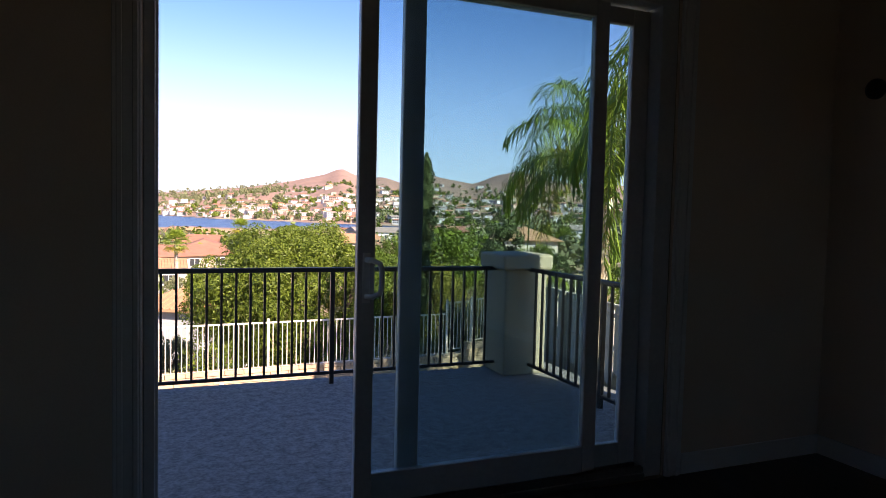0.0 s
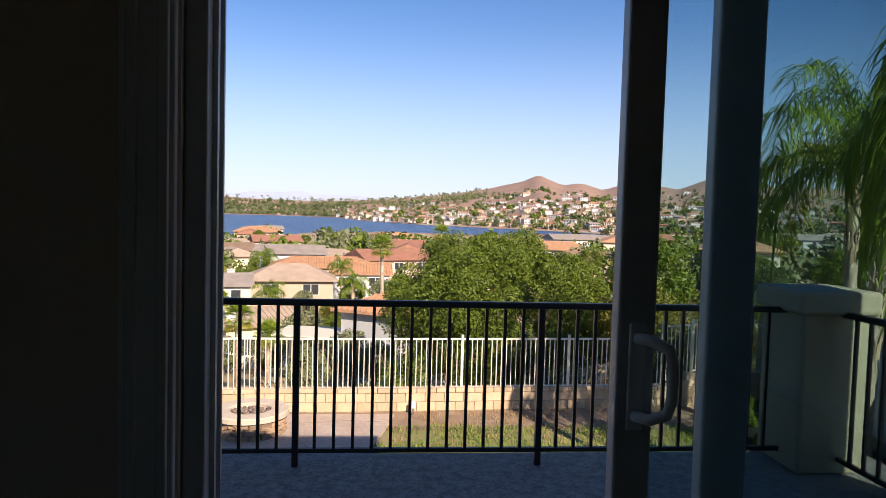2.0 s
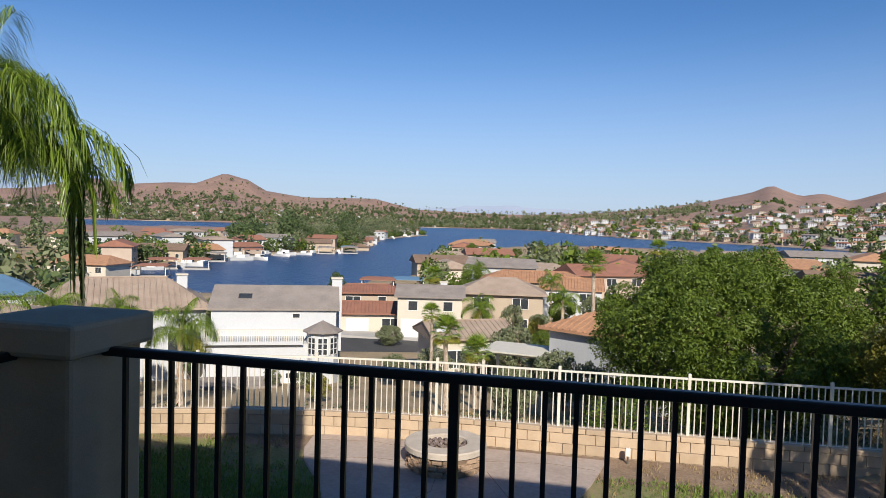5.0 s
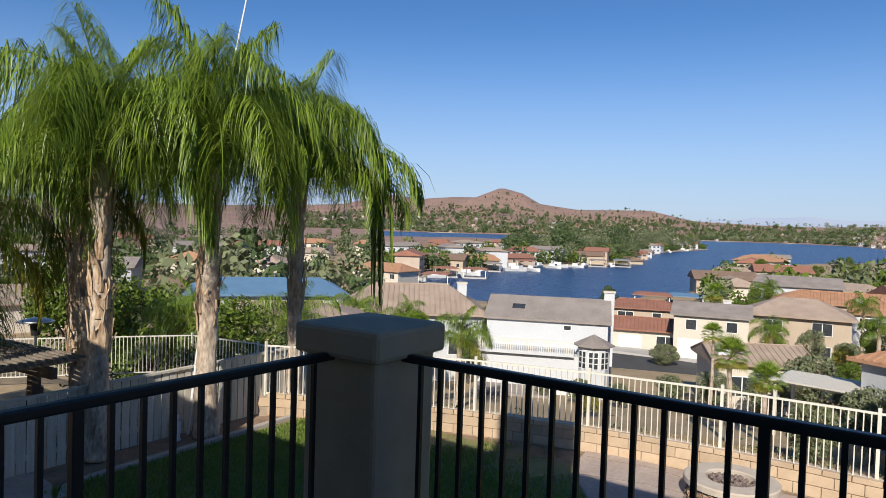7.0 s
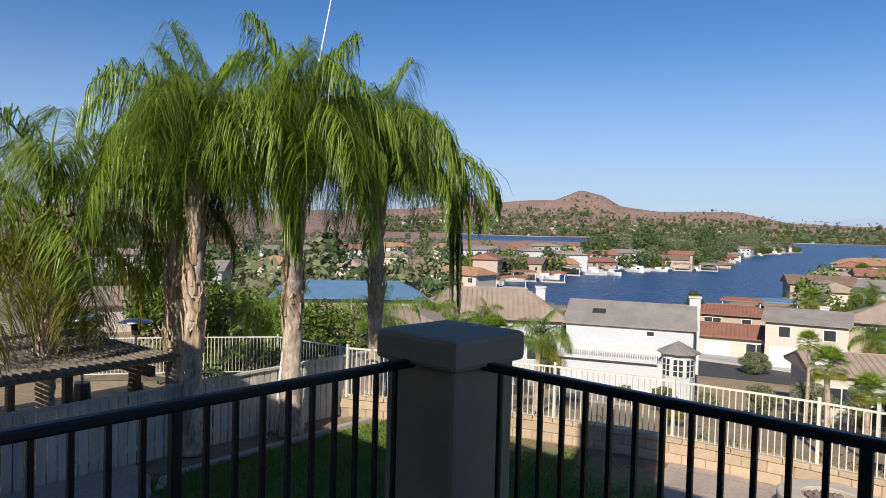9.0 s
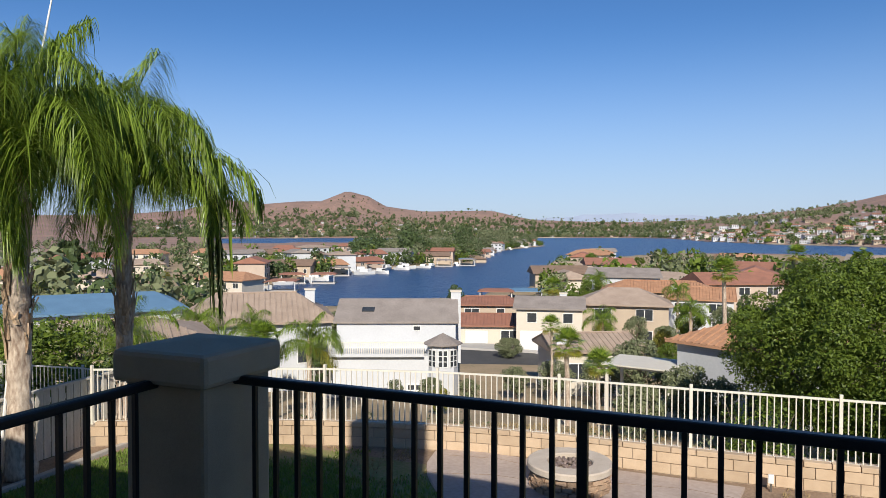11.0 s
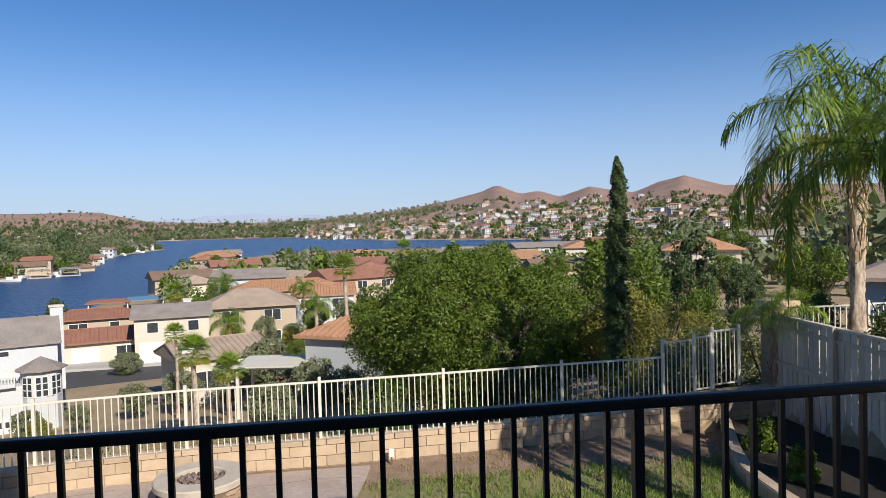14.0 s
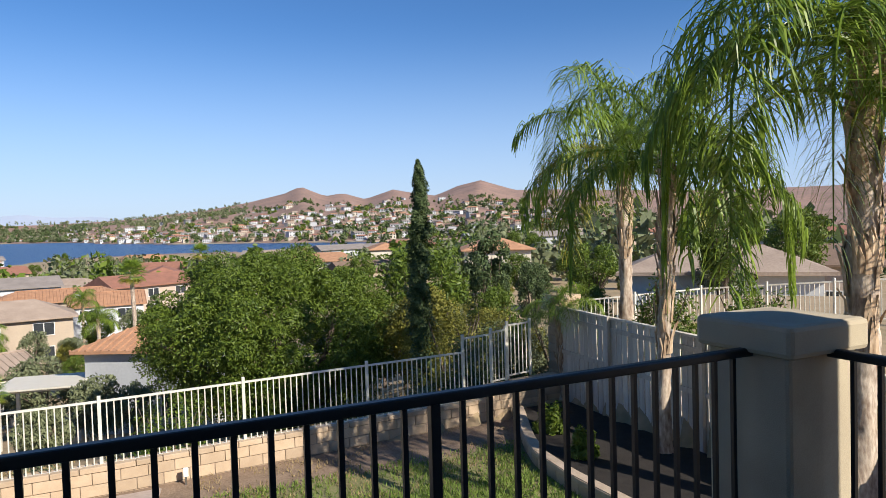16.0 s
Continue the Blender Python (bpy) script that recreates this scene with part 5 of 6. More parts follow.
for i in range(7):
    part("solar_panel", box(-5.6 + i * 1.6, -4.1 + i * 1.6, -3.6, -1.6, 0, 0.06), M_PANE, sol, m=Matrix.Translation((0, 0, 6.62)) @ Matrix.Rotation(radians(16), 4, "X") @ Matrix.Translation((0, 0.6, 0.75)))
house(-21.5, 152, -13.6, 8, 12, 8, 4.4, 0.5, "white", "blue", 1.5, 0.5, 1, "white boat house with a flat blue roof", seed=14)
house(-31.0, 27.0, -8.4, 50, 10, 8, 3.9, 1.0, "tan", "tan", 3.0, 0.5, 1, "tan house with a tile roof below the palms", ribs=True, seed=15)
house(-46, 38.5, -8.5, 52, 12, 9, 4.0, 1.0, "white", "blue", 2.0, 0.5, 1, "white house with a slate-blue roof", seed=17)
house(26.5, 24.2, -4.6, -46, 8, 7, 3.5, 1.0, "white", "tan", 2.5, 0.5, 1, "white house with a tan hipped roof on the side slope", seed=18)
house(48.5, 36.5, -6.4, -52, 10, 8, 4.0, 1.4, "pink", "brown", 0.0, 0.5, 1, "tan house with a brown gabled roof", seed=19)


def shore_strip(name, line, a0, a1, off, width, z, label):
    bm, prev = bmesh.new(), None
    for i in range(121):
        a = a0 + (a1 - a0) * i / 120
        d = line(a) + off + 2.0 * noise.noise((a * 2.0, 1.0, 0.0))
        s, c = math.sin(radians(a)), math.cos(radians(a))
        cur = [bm.verts.new((q * s, q * c, zz)) for q, zz in ((d, LAKE - 0.3), (d + 1.5, z), (d + width, z + 0.3))]
        if prev:
            for j in range(2):
                bm.faces.new((prev[j], cur[j], cur[j + 1], prev[j + 1]))
        prev = cur
    structure(name, bm, M_SAND, label)


M_SAND = mat("beach_sand", (0.46, 0.37, 0.26), (0.36, 0.28, 0.19), 0.95, 0.3, 6, 0.3)
shore_strip("shore_1", spit_front, -41, -19.2, -4, 15, LAKE + 0.5, "tan sandy shore of the spit")
shore_strip("shore_2", far_shore, -3, 26.5, -6, 16, LAKE + 1.3, "tan sea wall along the far shore")
shore_strip("shore_3", far_shore, -41, -4, -8, 22, LAKE + 1.5, "tan shore at the far end of the lake")
shore_strip("shore_4", spit_front, -18.8, -14, -4, 14, LAKE + 0.6, "pale shore of the spit's tip")

# street and driveway
structure("road", prism([(-60, 58), (-19, 62.5), (-6, 62), (20, 70), (20, 77), (-6, 69.5), (-19, 70.5), (-60, 66)], -12.4, -11.55), M_ASPHALT, "grey asphalt street between the houses")
structure("pavement", prism([(-28, 70.6), (-17.5, 70.6), (-19, 74), (-29, 74.2)], -12.4, -11.45), M_CONC, "pale concrete driveway")

# patio cover of the house below
pc = thing("patio_cover", (-3.9, 41.2, -9.0), -10, "cream slatted patio cover beside a house", "patio cover")
for x in (-1.8, 1.8):
    for y in (-1.4, 1.4):
        part("post", box(x - 0.08, x + 0.08, y - 0.08, y + 0.08, -1.5, 2.6), M_FENCEW, pc)
CS = mesh_of(box(-0.05, 0.05, -1.8, 1.8, 2.75, 2.83), M_FENCEW)
for y in (-1.4, 1.4):
    part("beam", box(-2.1, 2.1, y - 0.06, y + 0.06, 2.6, 2.75), M_FENCEW, pc)
for i in range(30):
    piece("slat", CS, pc, Matrix.Translation((-2.0 + i * 0.138, 0, 0)))

# the many houses round the lake
PROTO = {}
KINDS = [("white", "red", 14, 9, 5.2, 2.0, 2.5, 2), ("cream", "orange", 16, 10, 5.6, 2.0, 3.0, 2), ("tan", "brown", 15, 10, 3.4, 2.0, 0.0, 1), ("white", "grey", 17, 10, 6.0, 1.6, 0.5, 2), ("cream", "tan", 13, 9, 3.2, 1.9, 3.0, 1), ("pink", "red", 14, 9, 5.4, 1.8, 0.2, 2), ("grey", "grey", 13, 9, 5.0, 1.8, 0.0, 2), ("white", "tan", 18, 11, 6.2, 1.2, 4.0, 2)]
rt = random.Random(77)
SPOTS = []


def free(x, y, gap):
    return all((x - a) ** 2 + (y - b) ** 2 > gap * gap for a, b in SPOTS)


def put_house(a, d, gap, group):
    x, y = d * math.sin(radians(a)), d * math.cos(radians(a))
    if is_water(a, d) or is_water(a, d - 8) or is_water(a, d + 6) or not free(x, y, gap):
        return False
    SPOTS.append((x, y))
    k = rt.choice((0, 1, 1, 2, 2, 4, 4, 5, 5, 6, 3, 7))
    rz = -a + rt.choice((0, 0, 25, -25, 90)) + rt.uniform(-15, 15)
    z = min(land_z(x + 6, y), land_z(x - 6, y), land_z(x, y - 6), land_z(x, y)) + 0.4
    if k not in PROTO:
        wl_, rf_, w, dd, h, rise, hip, st_ = KINDS[k]
        PROTO[k] = house(x, y, z, rz, w, dd, h, rise, wl_, rf_, hip, 0.7, st_, group=group, detail=False, seed=50 + k)
    else:
        tagged(copy_thing(PROTO[k], pose(x, y, z, 0, 0, rz)), group=group)
    return True


def scatter(n, a0, a1, dist, gap, group, tries=14):
    done = 0
    for _ in range(n * tries):
        a = rt.uniform(a0, a1)
        if put_house(a, dist(a), gap, group):
            done += 1
            if done >= n:
                break


for hx, hy in ((-24, 49), (-35, 45), (-25, 77), (-30, 88), (-36, 73), (-18, 75), (-11, 87), (1, 41), (-11, 53), (-3, 102), (-9, 112), (-17, 130), (-21, 152), (-31, 27), (-46, 38), (26, 24), (48, 36)):
    SPOTS.append((hx, hy))
scatter(34, -41, -19, lambda a: spit_front(a) + rt.uniform(10, 30), 17, "houses on the spit")
scatter(34, -42, -20, lambda a: spit_front(a) + rt.uniform(35, 260), 22, "houses on the spit")
scatter(10, -20, -15, lambda a: spit_front(a) + rt.uniform(25, 90), 22, "houses on the spit")
scatter(22, -14, 24, lambda a: rt.uniform(125, min(280, near_shore(a) - 12)), 19, "houses by the near shore")
scatter(10, -14, -9, lambda a: near_shore(a) - rt.uniform(10, 120), 20, "houses by the near shore")
scatter(26, -75, -42, lambda a: rt.uniform(60, 420), 24, "houses by the near shore")
scatter(18, 27, 60, lambda a: rt.uniform(110, 500), 30, "houses by the near shore")


# the far shores: houses too small and too many to count, one mesh for each kind
def far_houses(n, a0, a1, dist, gap, k, seed):
    r = random.Random(seed)
    wl_, rf_, w, dd, h, rise, hip, st_ = KINDS[k]
    vv, ff, mi = [], [], []

    def block(m, pts, faces, mat_i):
        o = len(vv)
        vv.extend([tuple(m @ Vector(p)) for p in pts])
        ff.extend([tuple(o + i for i in f) for f in faces])
        mi.extend([mat_i] * len(faces))

    cube = ((0, 1, 5, 4), (1, 2, 6, 5), (2, 3, 7, 6), (3, 0, 4, 7), (4, 5, 6, 7))
    done = 0
    for _ in range(n * 12):
        a = r.uniform(a0, a1)
        d = dist(r, a)
        x, y = d * math.sin(radians(a)), d * math.cos(radians(a))
        if is_water(a, d) or is_water(a, d - 9) or not free(x, y, gap):
            continue
        SPOTS.append((x, y))
        done += 1
        z = min(land_z(x, y - 6), land_z(x, y)) + 0.5
        m = pose(x, y, z, 0, 0, -a + r.choice((0, 0, 30, -30, 90)) + r.uniform(-15, 15)) @ Matrix.Scale(r.uniform(0.65, 1.1), 4)
        A, B = w / 2, dd / 2
        block(m, [(-A, -B, -3), (A, -B, -3), (A, B, -3), (-A, B, -3), (-A, -B, h), (A, -B, h), (A, B, h), (-A, B, h)], cube, 0)
        rx = A + 0.6 - max(0.2, hip)
        block(m, [(-A - 0.6, -B - 0.6, h), (A + 0.6, -B - 0.6, h), (A + 0.6, B + 0.6, h), (-A - 0.6, B + 0.6, h), (-rx, 0, h + rise), (rx, 0, h + rise)], ((0, 1, 5, 4), (1, 2, 5), (2, 3, 4, 5), (3, 0, 4)), 1)
        for s in range(st_):
            for i in range(4):
                xx, zz = -A + w * (i + 0.5) / 4, 0.9 + s * h / st_
                block(m, [(xx - 0.9, -B - 0.06, zz), (xx + 0.9, -B - 0.06, zz), (xx + 0.9, -B + 0.1, zz), (xx - 0.9, -B + 0.1, zz), (xx - 0.9, -B - 0.06, zz + 1.5), (xx + 0.9, -B - 0.06, zz + 1.5), (xx + 0.9, -B + 0.1, zz + 1.5), (xx - 0.9, -B + 0.1, zz + 1.5)], cube, 2)
        if done >= n:
            break
    me = bpy.data.meshes.new("far_houses")
    me.from_pydata(vv, [], ff)
    for mm in (WALLS[wl_], ROOFS[rf_], M_PANE):
        me.materials.append(mm)
    me.polygons.foreach_set("material_index", mi)
    tagged(new("far_houses", me), "%s houses with %s roofs across the lake" % (wl_, rf_), "houses", kind="stuff")


for k in range(len(KINDS)):
    far_houses(46, -4, 36, lambda r, a: (far_shore(a) if a < 27.5 else 720) + 12 + 460 * r.random() ** 1.2, 17, k, 600 + k)
    far_houses(14, 2, 36, lambda r, a: (far_shore(a) if a < 27.5 else 720) + 250 + 700 * r.random(), 28, k, 700 + k)
    far_houses(26, -46, -2, lambda r, a: far_shore(a) + 12 + 560 * r.random() ** 1.4, 26, k, 800 + k)


# ---- docks and boats ----
def dock(x, y, rz, colour, label):
    d = thing("boat_dock", (x, y, LAKE), rz, label, "boat dock", "boat docks")
    part("deck", box(-4, 4, -3, 3, -0.3, 0.35), M_CONC, d)
    for px_ in (-3.6, 3.6):
        for py_ in (-2.7, 2.7):
            part("post", box(px_ - 0.1, px_ + 0.1, py_ - 0.1, py_ + 0.1, 0.3, 3.0), M_WHITE, d)
    part("canopy", roof_mesh(7.6, 5.8, 0.5, 0.4, 1.5), ROOFS[colour], d, m=Matrix.Translation((0, 0, 3.0)))


def boat(x, y, rz, s=1.0):
    b = thing("boat", (x, y, LAKE), rz, "white motor boat moored on the lake", "boat", "boats")
    bm = bmesh.new()
    rows = [(-3.5, 1.1, 0.9), (0, 1.25, 0.95), (2.4, 0.9, 1.05), (3.8, 0.06, 1.25)]
    ls = [[bm.verts.new((x_ * s, -w_ * s, h_ * s)), bm.verts.new((x_ * s, -w_ * 0.5 * s, -0.3)), bm.verts.new((x_ * s, w_ * 0.5 * s, -0.3)), bm.verts.new((x_ * s, w_ * s, h_ * s))] for x_, w_, h_ in rows]
    for p_, q_ in zip(ls, ls[1:]):
        for j in range(3):
            bm.faces.new((p_[j], q_[j], q_[j + 1], p_[j + 1]))
        bm.faces.new((p_[3], q_[3], q_[0], p_[0]))
    bm.faces.new(ls[0])
    part("hull", bm, M_WHITE, b)
    part("cabin", box(-1.6 * s, 1.2 * s, -0.8 * s, 0.8 * s, 0.9 * s, 1.9 * s, None, 0.15 * s), M_WHITE, b)
    part("windscreen", box(1.0 * s, 1.25 * s, -0.75 * s, 0.75 * s, 1.2 * s, 1.75 * s), M_PANE, b)


dock(-48, 148, 15, "red", "boat dock with a red canopy on the lake")
dock(-42, 152, 15, "blue", "boat dock with a blue canopy on the lake")
dock(-114, 157, 25, "red", "boat dock with a red canopy on the lake")
dock(-120, 187, 25, "red", "boat dock with a red canopy on the lake")
dock(-118, 316, 15, "grey", "boat dock with a grey canopy on the lake")
boat(-127, 240, -20, 1.2)
boat(-186, 550, 30, 1.4)
boat(-127, 151, 20, 1.2)
boat(-132, 269, -10, 1.1)
boat(-131, 233, 40, 1.2)
boat(-129, 286, 0, 1.0)
boat(-202, 711, 0, 1.5)
rd = random.Random(31)
for a in (-39.5, -38.2, -36.1, -34.6, -33.4, -32.2, -30.7, -29.6, -27.4, -25.8, -23.6, -21.5, -19.6, -17.0):
    d = spit_front(a) - rd.uniform(5, 11)
    boat(d * math.sin(radians(a)), d * math.cos(radians(a)), -a + rd.choice((0, 80, 100, 180)) + rd.uniform(-20, 20), rd.uniform(0.85, 1.3))
for a, colour in ((-38.8, "red"), (-35.3, "red"), (-31.4, "grey"), (-28.4, "red"), (-22.5, "grey"), (-20.6, "blue")):
    d = spit_front(a) - 7
    dock(d * math.sin(radians(a)), d * math.cos(radians(a)), -a + rd.uniform(-10, 10), colour, "boat dock with a %s canopy on the lake" % colour)


# ---- trees of the town ----
def fan_palm(x, y, z, height, scale, label, order=0):
    p = thing("fan_palm", (x, y, z), x * 37 % 360, label, "palm tree", "fan palms")
    part("trunk", tube([(0, 0, -0.5), (0.1, 0, height * 0.5), (0, 0.1, height)], [0.3 * scale, 0.24 * scale, 0.22 * scale], 9), M_PALMBARK, p)
    rr = random.Random(int(x * 10))
    for i in range(30):
        el = radians(80 - 125 * (i / 29) ** 1.1)
        m = Matrix.Translation((0, 0, height + 0.1)) @ Matrix.Rotation(radians(i * 137.5 + rr.uniform(-15, 15)), 4, "Z") @ Matrix.Rotation(-el, 4, "Y") @ Matrix.Scale(scale * rr.uniform(0.85, 1.1), 4)
        piece("leaf", FAN if i < 24 else FAND, p, m)
    return p


def fan_mesh(material):
    bm = bmesh.new()
    tube([(0, 0, 0), (1.0, 0, 0.05)], [0.025, 0.018], 4, bm)
    for i in range(17):
        a = radians(-85 + 170 * i / 16)
        d = Vector((math.cos(a), math.sin(a), 0.0))
        s = Vector((-d.y, d.x, 0)) * 0.05
        o = Vector((1.0, 0, 0.05))
        q = [o + d * 0.05 - s * 0.2, o + d * 0.6 - s + Vector((0, 0, 0.06)), o + d * 1.15 + Vector((0, 0, -0.12 - 0.1 * abs(math.sin(a)))), o + d * 0.6 + s + Vector((0, 0, 0.06))]
        bm.faces.new([bm.verts.new(v) for v in q])
    return mesh_of(bm, material)


FAN, FAND = fan_mesh(M_FROND), fan_mesh(M_FRONDY)
for x, y, top, sc in ((-6.8, 33.4, -4.3, 0.52), (-21.9, 28.8, -4.2, 0.55), (-5.6, 35.6, -5.6, 0.5), (0.5, 75.5, -2.7, 0.9), (-10.2, 43.9, -4.8, 0.4), (-22.5, 96, -6.5, 0.9), (14, 150, -3.0, 1.2), (-28, 36, -5.8, 0.6)):
    g = land_z(x, y)
    fan_palm(x, y, g, top - g, sc, "fan palm with a thick trunk among the houses")
for x, y, top, sc, sd in ((-21.1, 31.8, -5.0, 0.85, 201), (-9.4, 59.3, -6.4, 0.7, 202), (-2.5, 70, -6.6, 0.8, 204), (-26, 33, -4.6, 0.7, 205), (-22, 20, -3.2, 0.9, 206), (-25, 17, -3.0, 0.9, 207), (-33, 36, -5.0, 0.9, 208), (-5.0, 92, -6.6, 0.9, 209), (-20, 120, -7.5, 1.2, 210)):
    g = land_z(x, y)
    palm(x, y, g, max(1.2, top - g), sd, sc, label="queen palm among the houses of the slope", group="town palms", order=[0, 1, 1, 2, 2, 3, 3, 4, 4, 5, 5, 6, 6, 7])

TREES = [leafy_tree("tree", 10.5, 26, land_z(10.5, 26), 1.9, 1.6, 0.6, 40, 9000, 0.11, M_LEAFG, 301, "grey-green leafy tree on the slope", group="slope trees", low=-0.9),
         leafy_tree("tree", -5.0, 47.5, land_z(-5, 47.5), 2.0, 1.8, 1.2, 40, 4500, 0.13, M_LEAFG, 302, "sparse grey-green tree between the houses", group="slope trees", low=-0.9),
         leafy_tree("tree", 14.5, 33, land_z(14.5, 33), 2.6, 3.0, 1.2, 50, 9000, 0.13, M_LEAF, 303, "green leafy tree on the slope", group="slope trees", low=-0.9),
         leafy_tree("tree", 20, 36, land_z(20, 36), 1.7, 3.6, 0.8, 50, 9000, 0.12, M_LEAFD, 304, "tall dark green tree on the slope", group="slope trees", low=-0.95),
         leafy_tree("tree", 9.5, 21.5, land_z(9.5, 21.5), 1.6, 1.5, 0.8, 40, 9000, 0.08, M_LEAFY, 305, "yellow-green leafy tree on the slope", group="slope trees", low=-0.9)]
rq = random.Random(5)


def put_tree(x, y, k=None, s=None):
    k = rq.choice((0, 0, 1, 2, 2, 2, 3, 4)) if k is None else k
    s = s or rq.uniform(0.7, 1.3)
    t = copy_thing(TREES[k], pose(x, y, land_z(x, y) - 0.1, 0, 0, rq.uniform(0, 360)))
    t.scale = (s, s, s * rq.uniform(0.85, 1.2))


for x, y, k, s in ((12, 21, 0, 0.8), (13.5, 24, 4, 0.9), (15.5, 27, 2, 0.7), (11, 30, 2, 0.8), (17.5, 31, 0, 0.9), (18, 24, 3, 0.7), (22, 29, 2, 0.9), (12.5, 40, 0, 1.1), (19, 44, 2, 1.2), (27, 42, 3, 1.0), (24, 50, 0, 1.2), (16, 55, 3, 1.0), (32, 34, 2, 1.1), (20, 18, 2, 0.8), (23, 21, 0, 0.8), (28, 27, 2, 0.9), (-3, 30, 0, 0.6), (0.3, 36.4, 1, 0.6), (-1.0, 37.6, 1, 0.5), (8.8, 20.2, 4, 0.7), (12, 18.5, 4, 0.8), (-10.5, 46.5, 1, 0.7), (-13.2, 45.8, 1, 0.6), (-7.2, 45.5, 1, 0.7), (-1.2, 34, 1, 0.7), (-14.5, 35, 4, 0.45), (-30, 52, 2, 0.8), (-41, 52, 3, 0.8), (-16, 15, 3, 0.6), (-17.5, 13.5, 2, 0.7), (-19, 17, 0, 0.7), (-24, 12, 2, 0.8), (-27, 9, 0, 0.8), (-21, 24, 2, 0.6), (-30, 18, 2, 0.9), (-38, 24, 0, 1.0), (-8.6, 78, 1, 0.8), (-12.6, 80, 2, 0.55), (-5.5, 80, 0, 0.8), (-3.2, 86, 2, 0.7), (0.5, 92, 1, 0.9), (-6.2, 52, 1, 0.6), (-2.6, 47, 1, 0.7), (-19.5, 112, 2, 0.9), (-13.5, 118, 3, 0.7), (-24.5, 140, 2, 1.0), (-11, 140, 0, 1.1)):
    put_tree(x, y, k, s * (0.68 if x > 2 else 1.0))
n_done = 0
while n_done < 210:
    a, d = rq.uniform(-75, 55), rq.uniform(48, 330)
    if (a < 5 and rq.random() < 0.25) or (-45 < a < -12 and d > 115):
        continue
    x, y = d * math.sin(radians(a)), d * math.cos(radians(a))
    if is_water(a, d) or not free(x, y, 8 if d < 120 else 10):
        n_done += 0.2
        continue
    put_tree(x, y, None, rq.uniform(0.5, 0.95) * (1 + d / 500))
    n_done += 1


n_done = 0
while n_done < 70:
    a, d = rq.uniform(-38, 4), rq.uniform(42, 125)
    x, y = d * math.sin(radians(a)), d * math.cos(radians(a))
    n_done += 1
    if free(x, y, 6.5) and not 60 < y < 72:
        put_tree(x, y, rq.choice((0, 1, 1, 2, 4, 3)), rq.uniform(0.32, 0.6))


def woods(name, n, pick, leaf, per, material, label, seed, tall=1.0):
    """Far trees that nobody could count, each a clump of leaf masses, as one mesh."""
    global rng
    rng = np.random.default_rng(seed)
    r = random.Random(seed)
    base, hs = [], []
    while len(base) < n:
        a, d = pick(r)
        x, y = d * math.sin(radians(a)), d * math.cos(radians(a))
        if is_water(a, d) or is_water(a, d - 3) or not free(x, y, 7):
            n -= 0.1
            continue
        base.append((x, y, land_z(x, y)))
        hs.append(tall * r.uniform(2.6, 6.5) * (1.6 if r.random() < 0.12 else 1))
    base, hs = np.repeat(np.array(base), per, 0), np.repeat(np.array(hs), per)[:, None]
    q = unit(rng.normal(size=base.shape)) * rng.uniform(0.3, 1, (len(base), 1)) ** 0.5
    slim = np.repeat(rng.uniform(0.3, 0.62, len(base) // per), per)[:, None]
    pos = base + q * np.concatenate([hs * slim, hs * slim, hs * 0.5], 1) + np.concatenate([hs * 0, hs * 0, hs * 0.52], 1)
    u, v = leaf_axes(len(base), leaf, 0.7, q, 1.0)
    ob = quads(name, pos, u * hs / 6, v * hs / 6, material)
    return tagged(ob, label, "trees", kind="stuff")


def left_pick(r):
    a = r.uniform(-48, -3)
    return a, far_shore(a) + 4 + 800 * r.random() ** 1.7


def far_pick(r):
    a = r.uniform(-48, 40)
    return a, (far_shore(a) if a < 27.5 else 700) + 4 + 1000 * r.random() ** 1.6


def ridge_pick(r):
    a = r.uniform(-6, 9)
    return a, far_shore(a) + 300 + (RIDGE - 350 - far_shore(a)) * r.random()


def spit_pick(r):
    a = r.uniform(-42, -14)
    return a, spit_front(a) + 5 + (200 if a < -19 else 45) * r.random() ** 1.2


def grove_pick(r):
    a = r.uniform(-30, -14.8)
    return a, spit_front(a) + 30 + (190 if a < -19 else 60) * r.random()


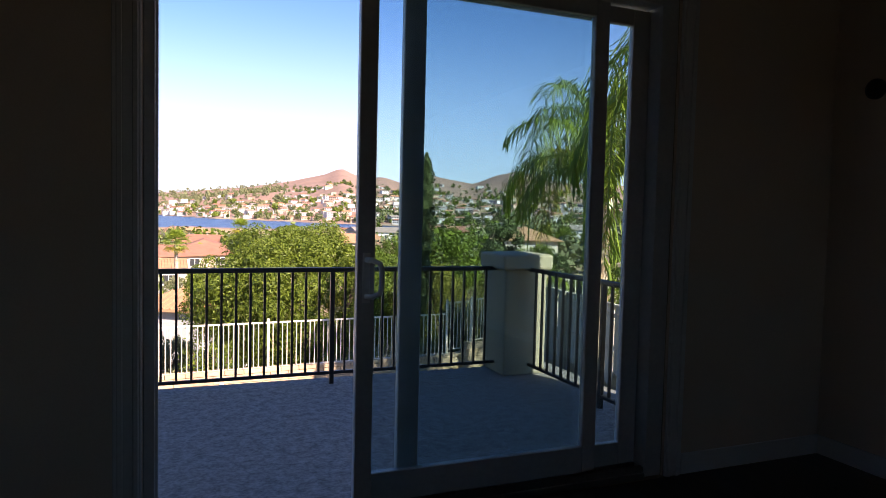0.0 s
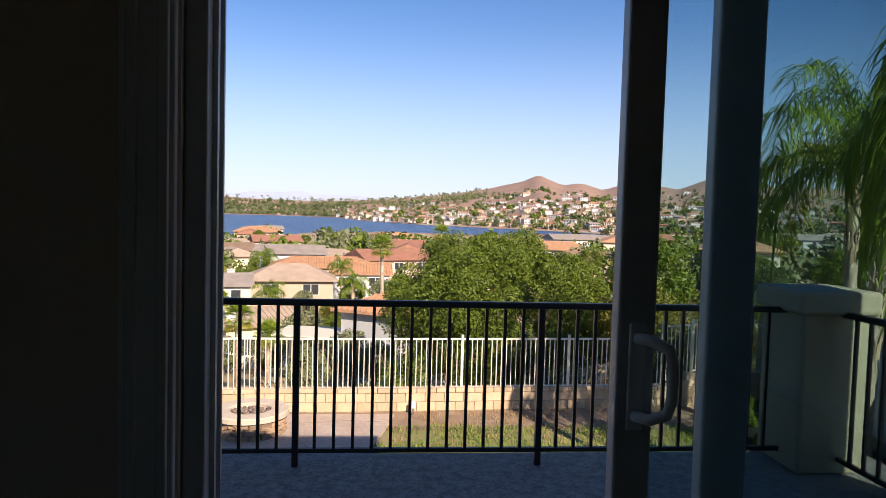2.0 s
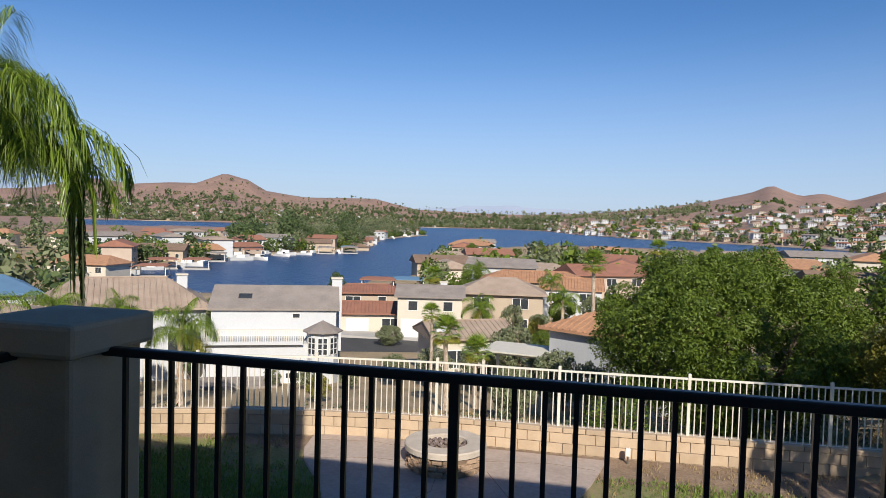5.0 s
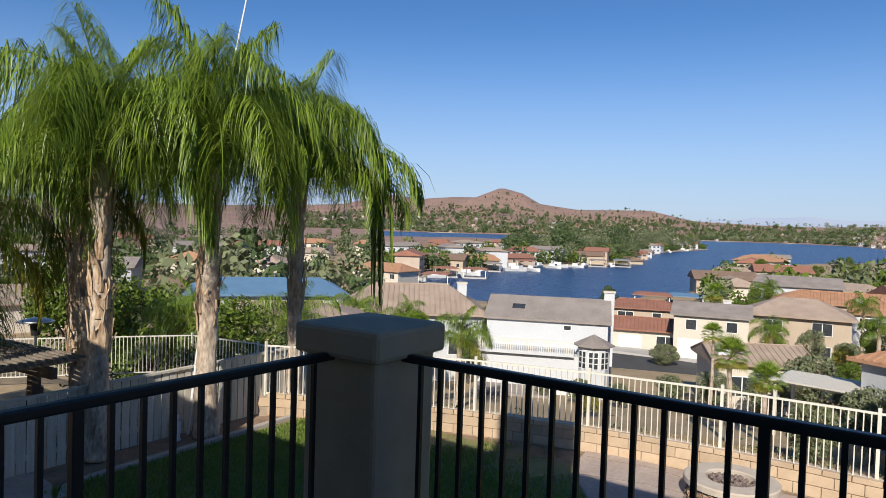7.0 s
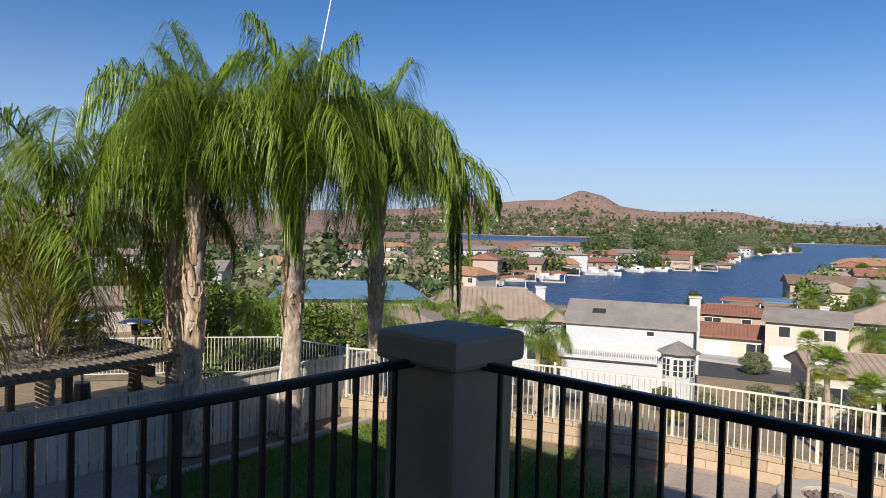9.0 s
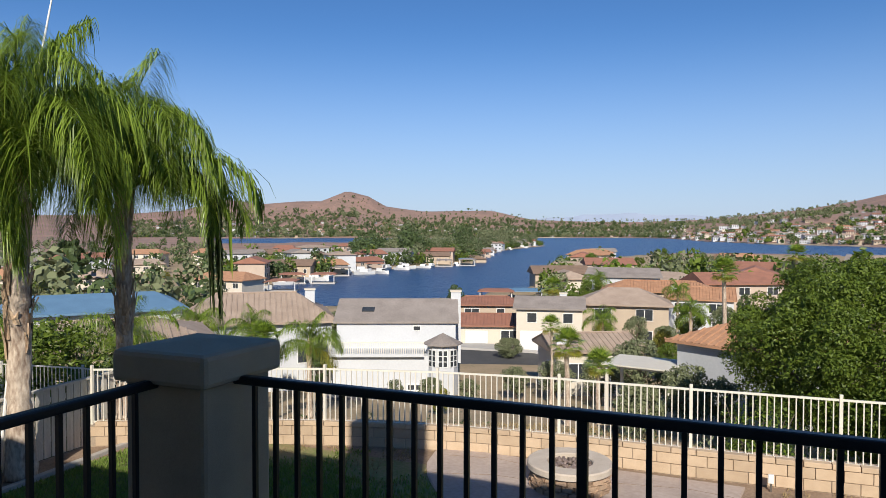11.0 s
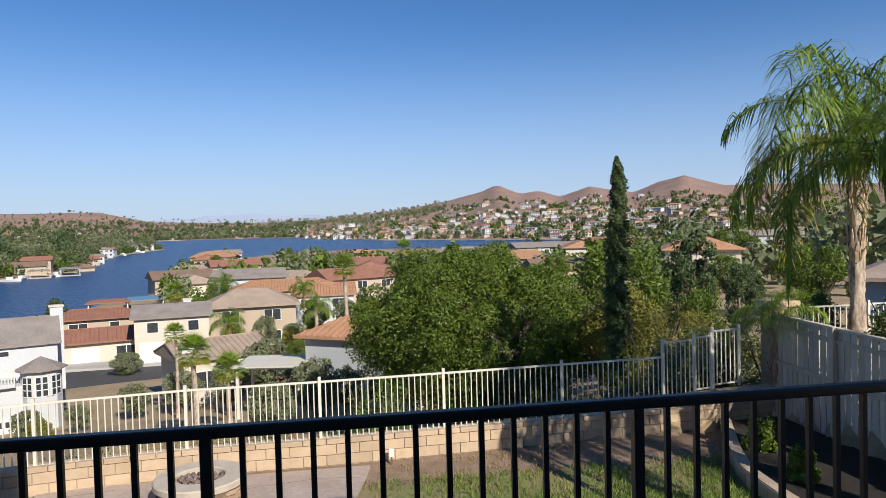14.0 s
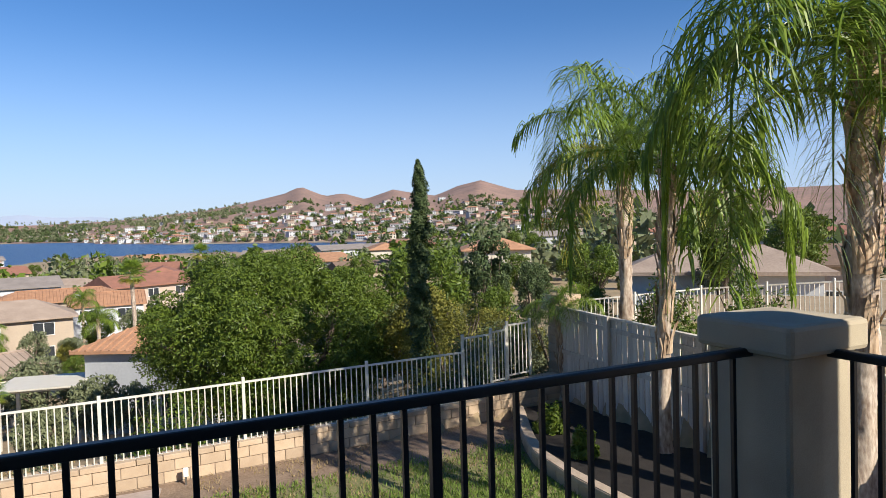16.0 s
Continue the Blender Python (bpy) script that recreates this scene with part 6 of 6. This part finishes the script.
def near_pick(r):
    a = r.uniform(-14, 30)
    return a, r.uniform(135, (near_shore(a) - 3) if a < -9 else 260)


def side_pick(r):
    a = r.choice((r.uniform(-75, -41), r.uniform(27, 60)))
    return a, r.uniform(90, 900)


woods("far_wood", 1700, far_pick, 1.1, 54, M_LEAFD, "dark green trees among the houses of the far shore", 401, 1.50)
woods("far_wood", 1000, far_pick, 1.3, 46, M_LEAF, "green trees among the houses of the far shore", 402, 1.50)
woods("far_wood", 900, far_pick, 1.2, 46, M_LEAFG, "grey-green trees on the far hills", 403, 1.30)
woods("spit_wood", 240, spit_pick, 0.6, 110, M_LEAF, "green trees on the spit", 404, 1.05)
woods("far_wood", 1500, left_pick, 1.1, 60, M_LEAFD, "dark trees along the far end of the lake", 410, 2.3)
woods("far_wood", 1500, left_pick, 1.1, 60, M_LEAFG, "grey-green trees along the far end of the lake", 411, 2.2)
woods("far_wood", 900, ridge_pick, 1.1, 54, M_LEAFG, "grey-green trees on the long rise across the lake", 414, 1.9)
woods("spit_wood", 100, grove_pick, 0.27, 620, M_LEAFD, "tall dark trees on the spit's park", 412, 2.2)
woods("spit_wood", 90, grove_pick, 0.27, 620, M_LEAFG, "tall grey-green trees on the spit's park", 413, 2.3)
woods("spit_wood", 240, spit_pick, 0.6, 110, M_LEAFD, "dark trees on the spit", 405, 1.10)
woods("shore_wood", 300, near_pick, 0.6, 110, M_LEAF, "green trees by the near shore", 406)
woods("shore_wood", 240, near_pick, 0.6, 110, M_LEAFG, "grey-green trees by the near shore", 407)
woods("side_wood", 420, side_pick, 0.65, 90, M_LEAFD, "dark trees on the side slopes", 408, 1.4)
woods("side_wood", 420, side_pick, 0.65, 90, M_LEAFG, "grey-green trees on the side slopes", 409, 1.3)


def pick_slope():
    x = R.uniform(-14, 10)
    y = wall_y(max(-11, min(9, x))) + R.uniform(0.3, 22)
    return (x, y, land_z(x, y) - 0.02) if noise.noise((x * 0.35, y * 0.35, 9.0)) > -0.25 else None


blades("dry_grass", 26000, pick_slope, 0.09, M_DRYGRASS, "dry yellow grass on the slope")
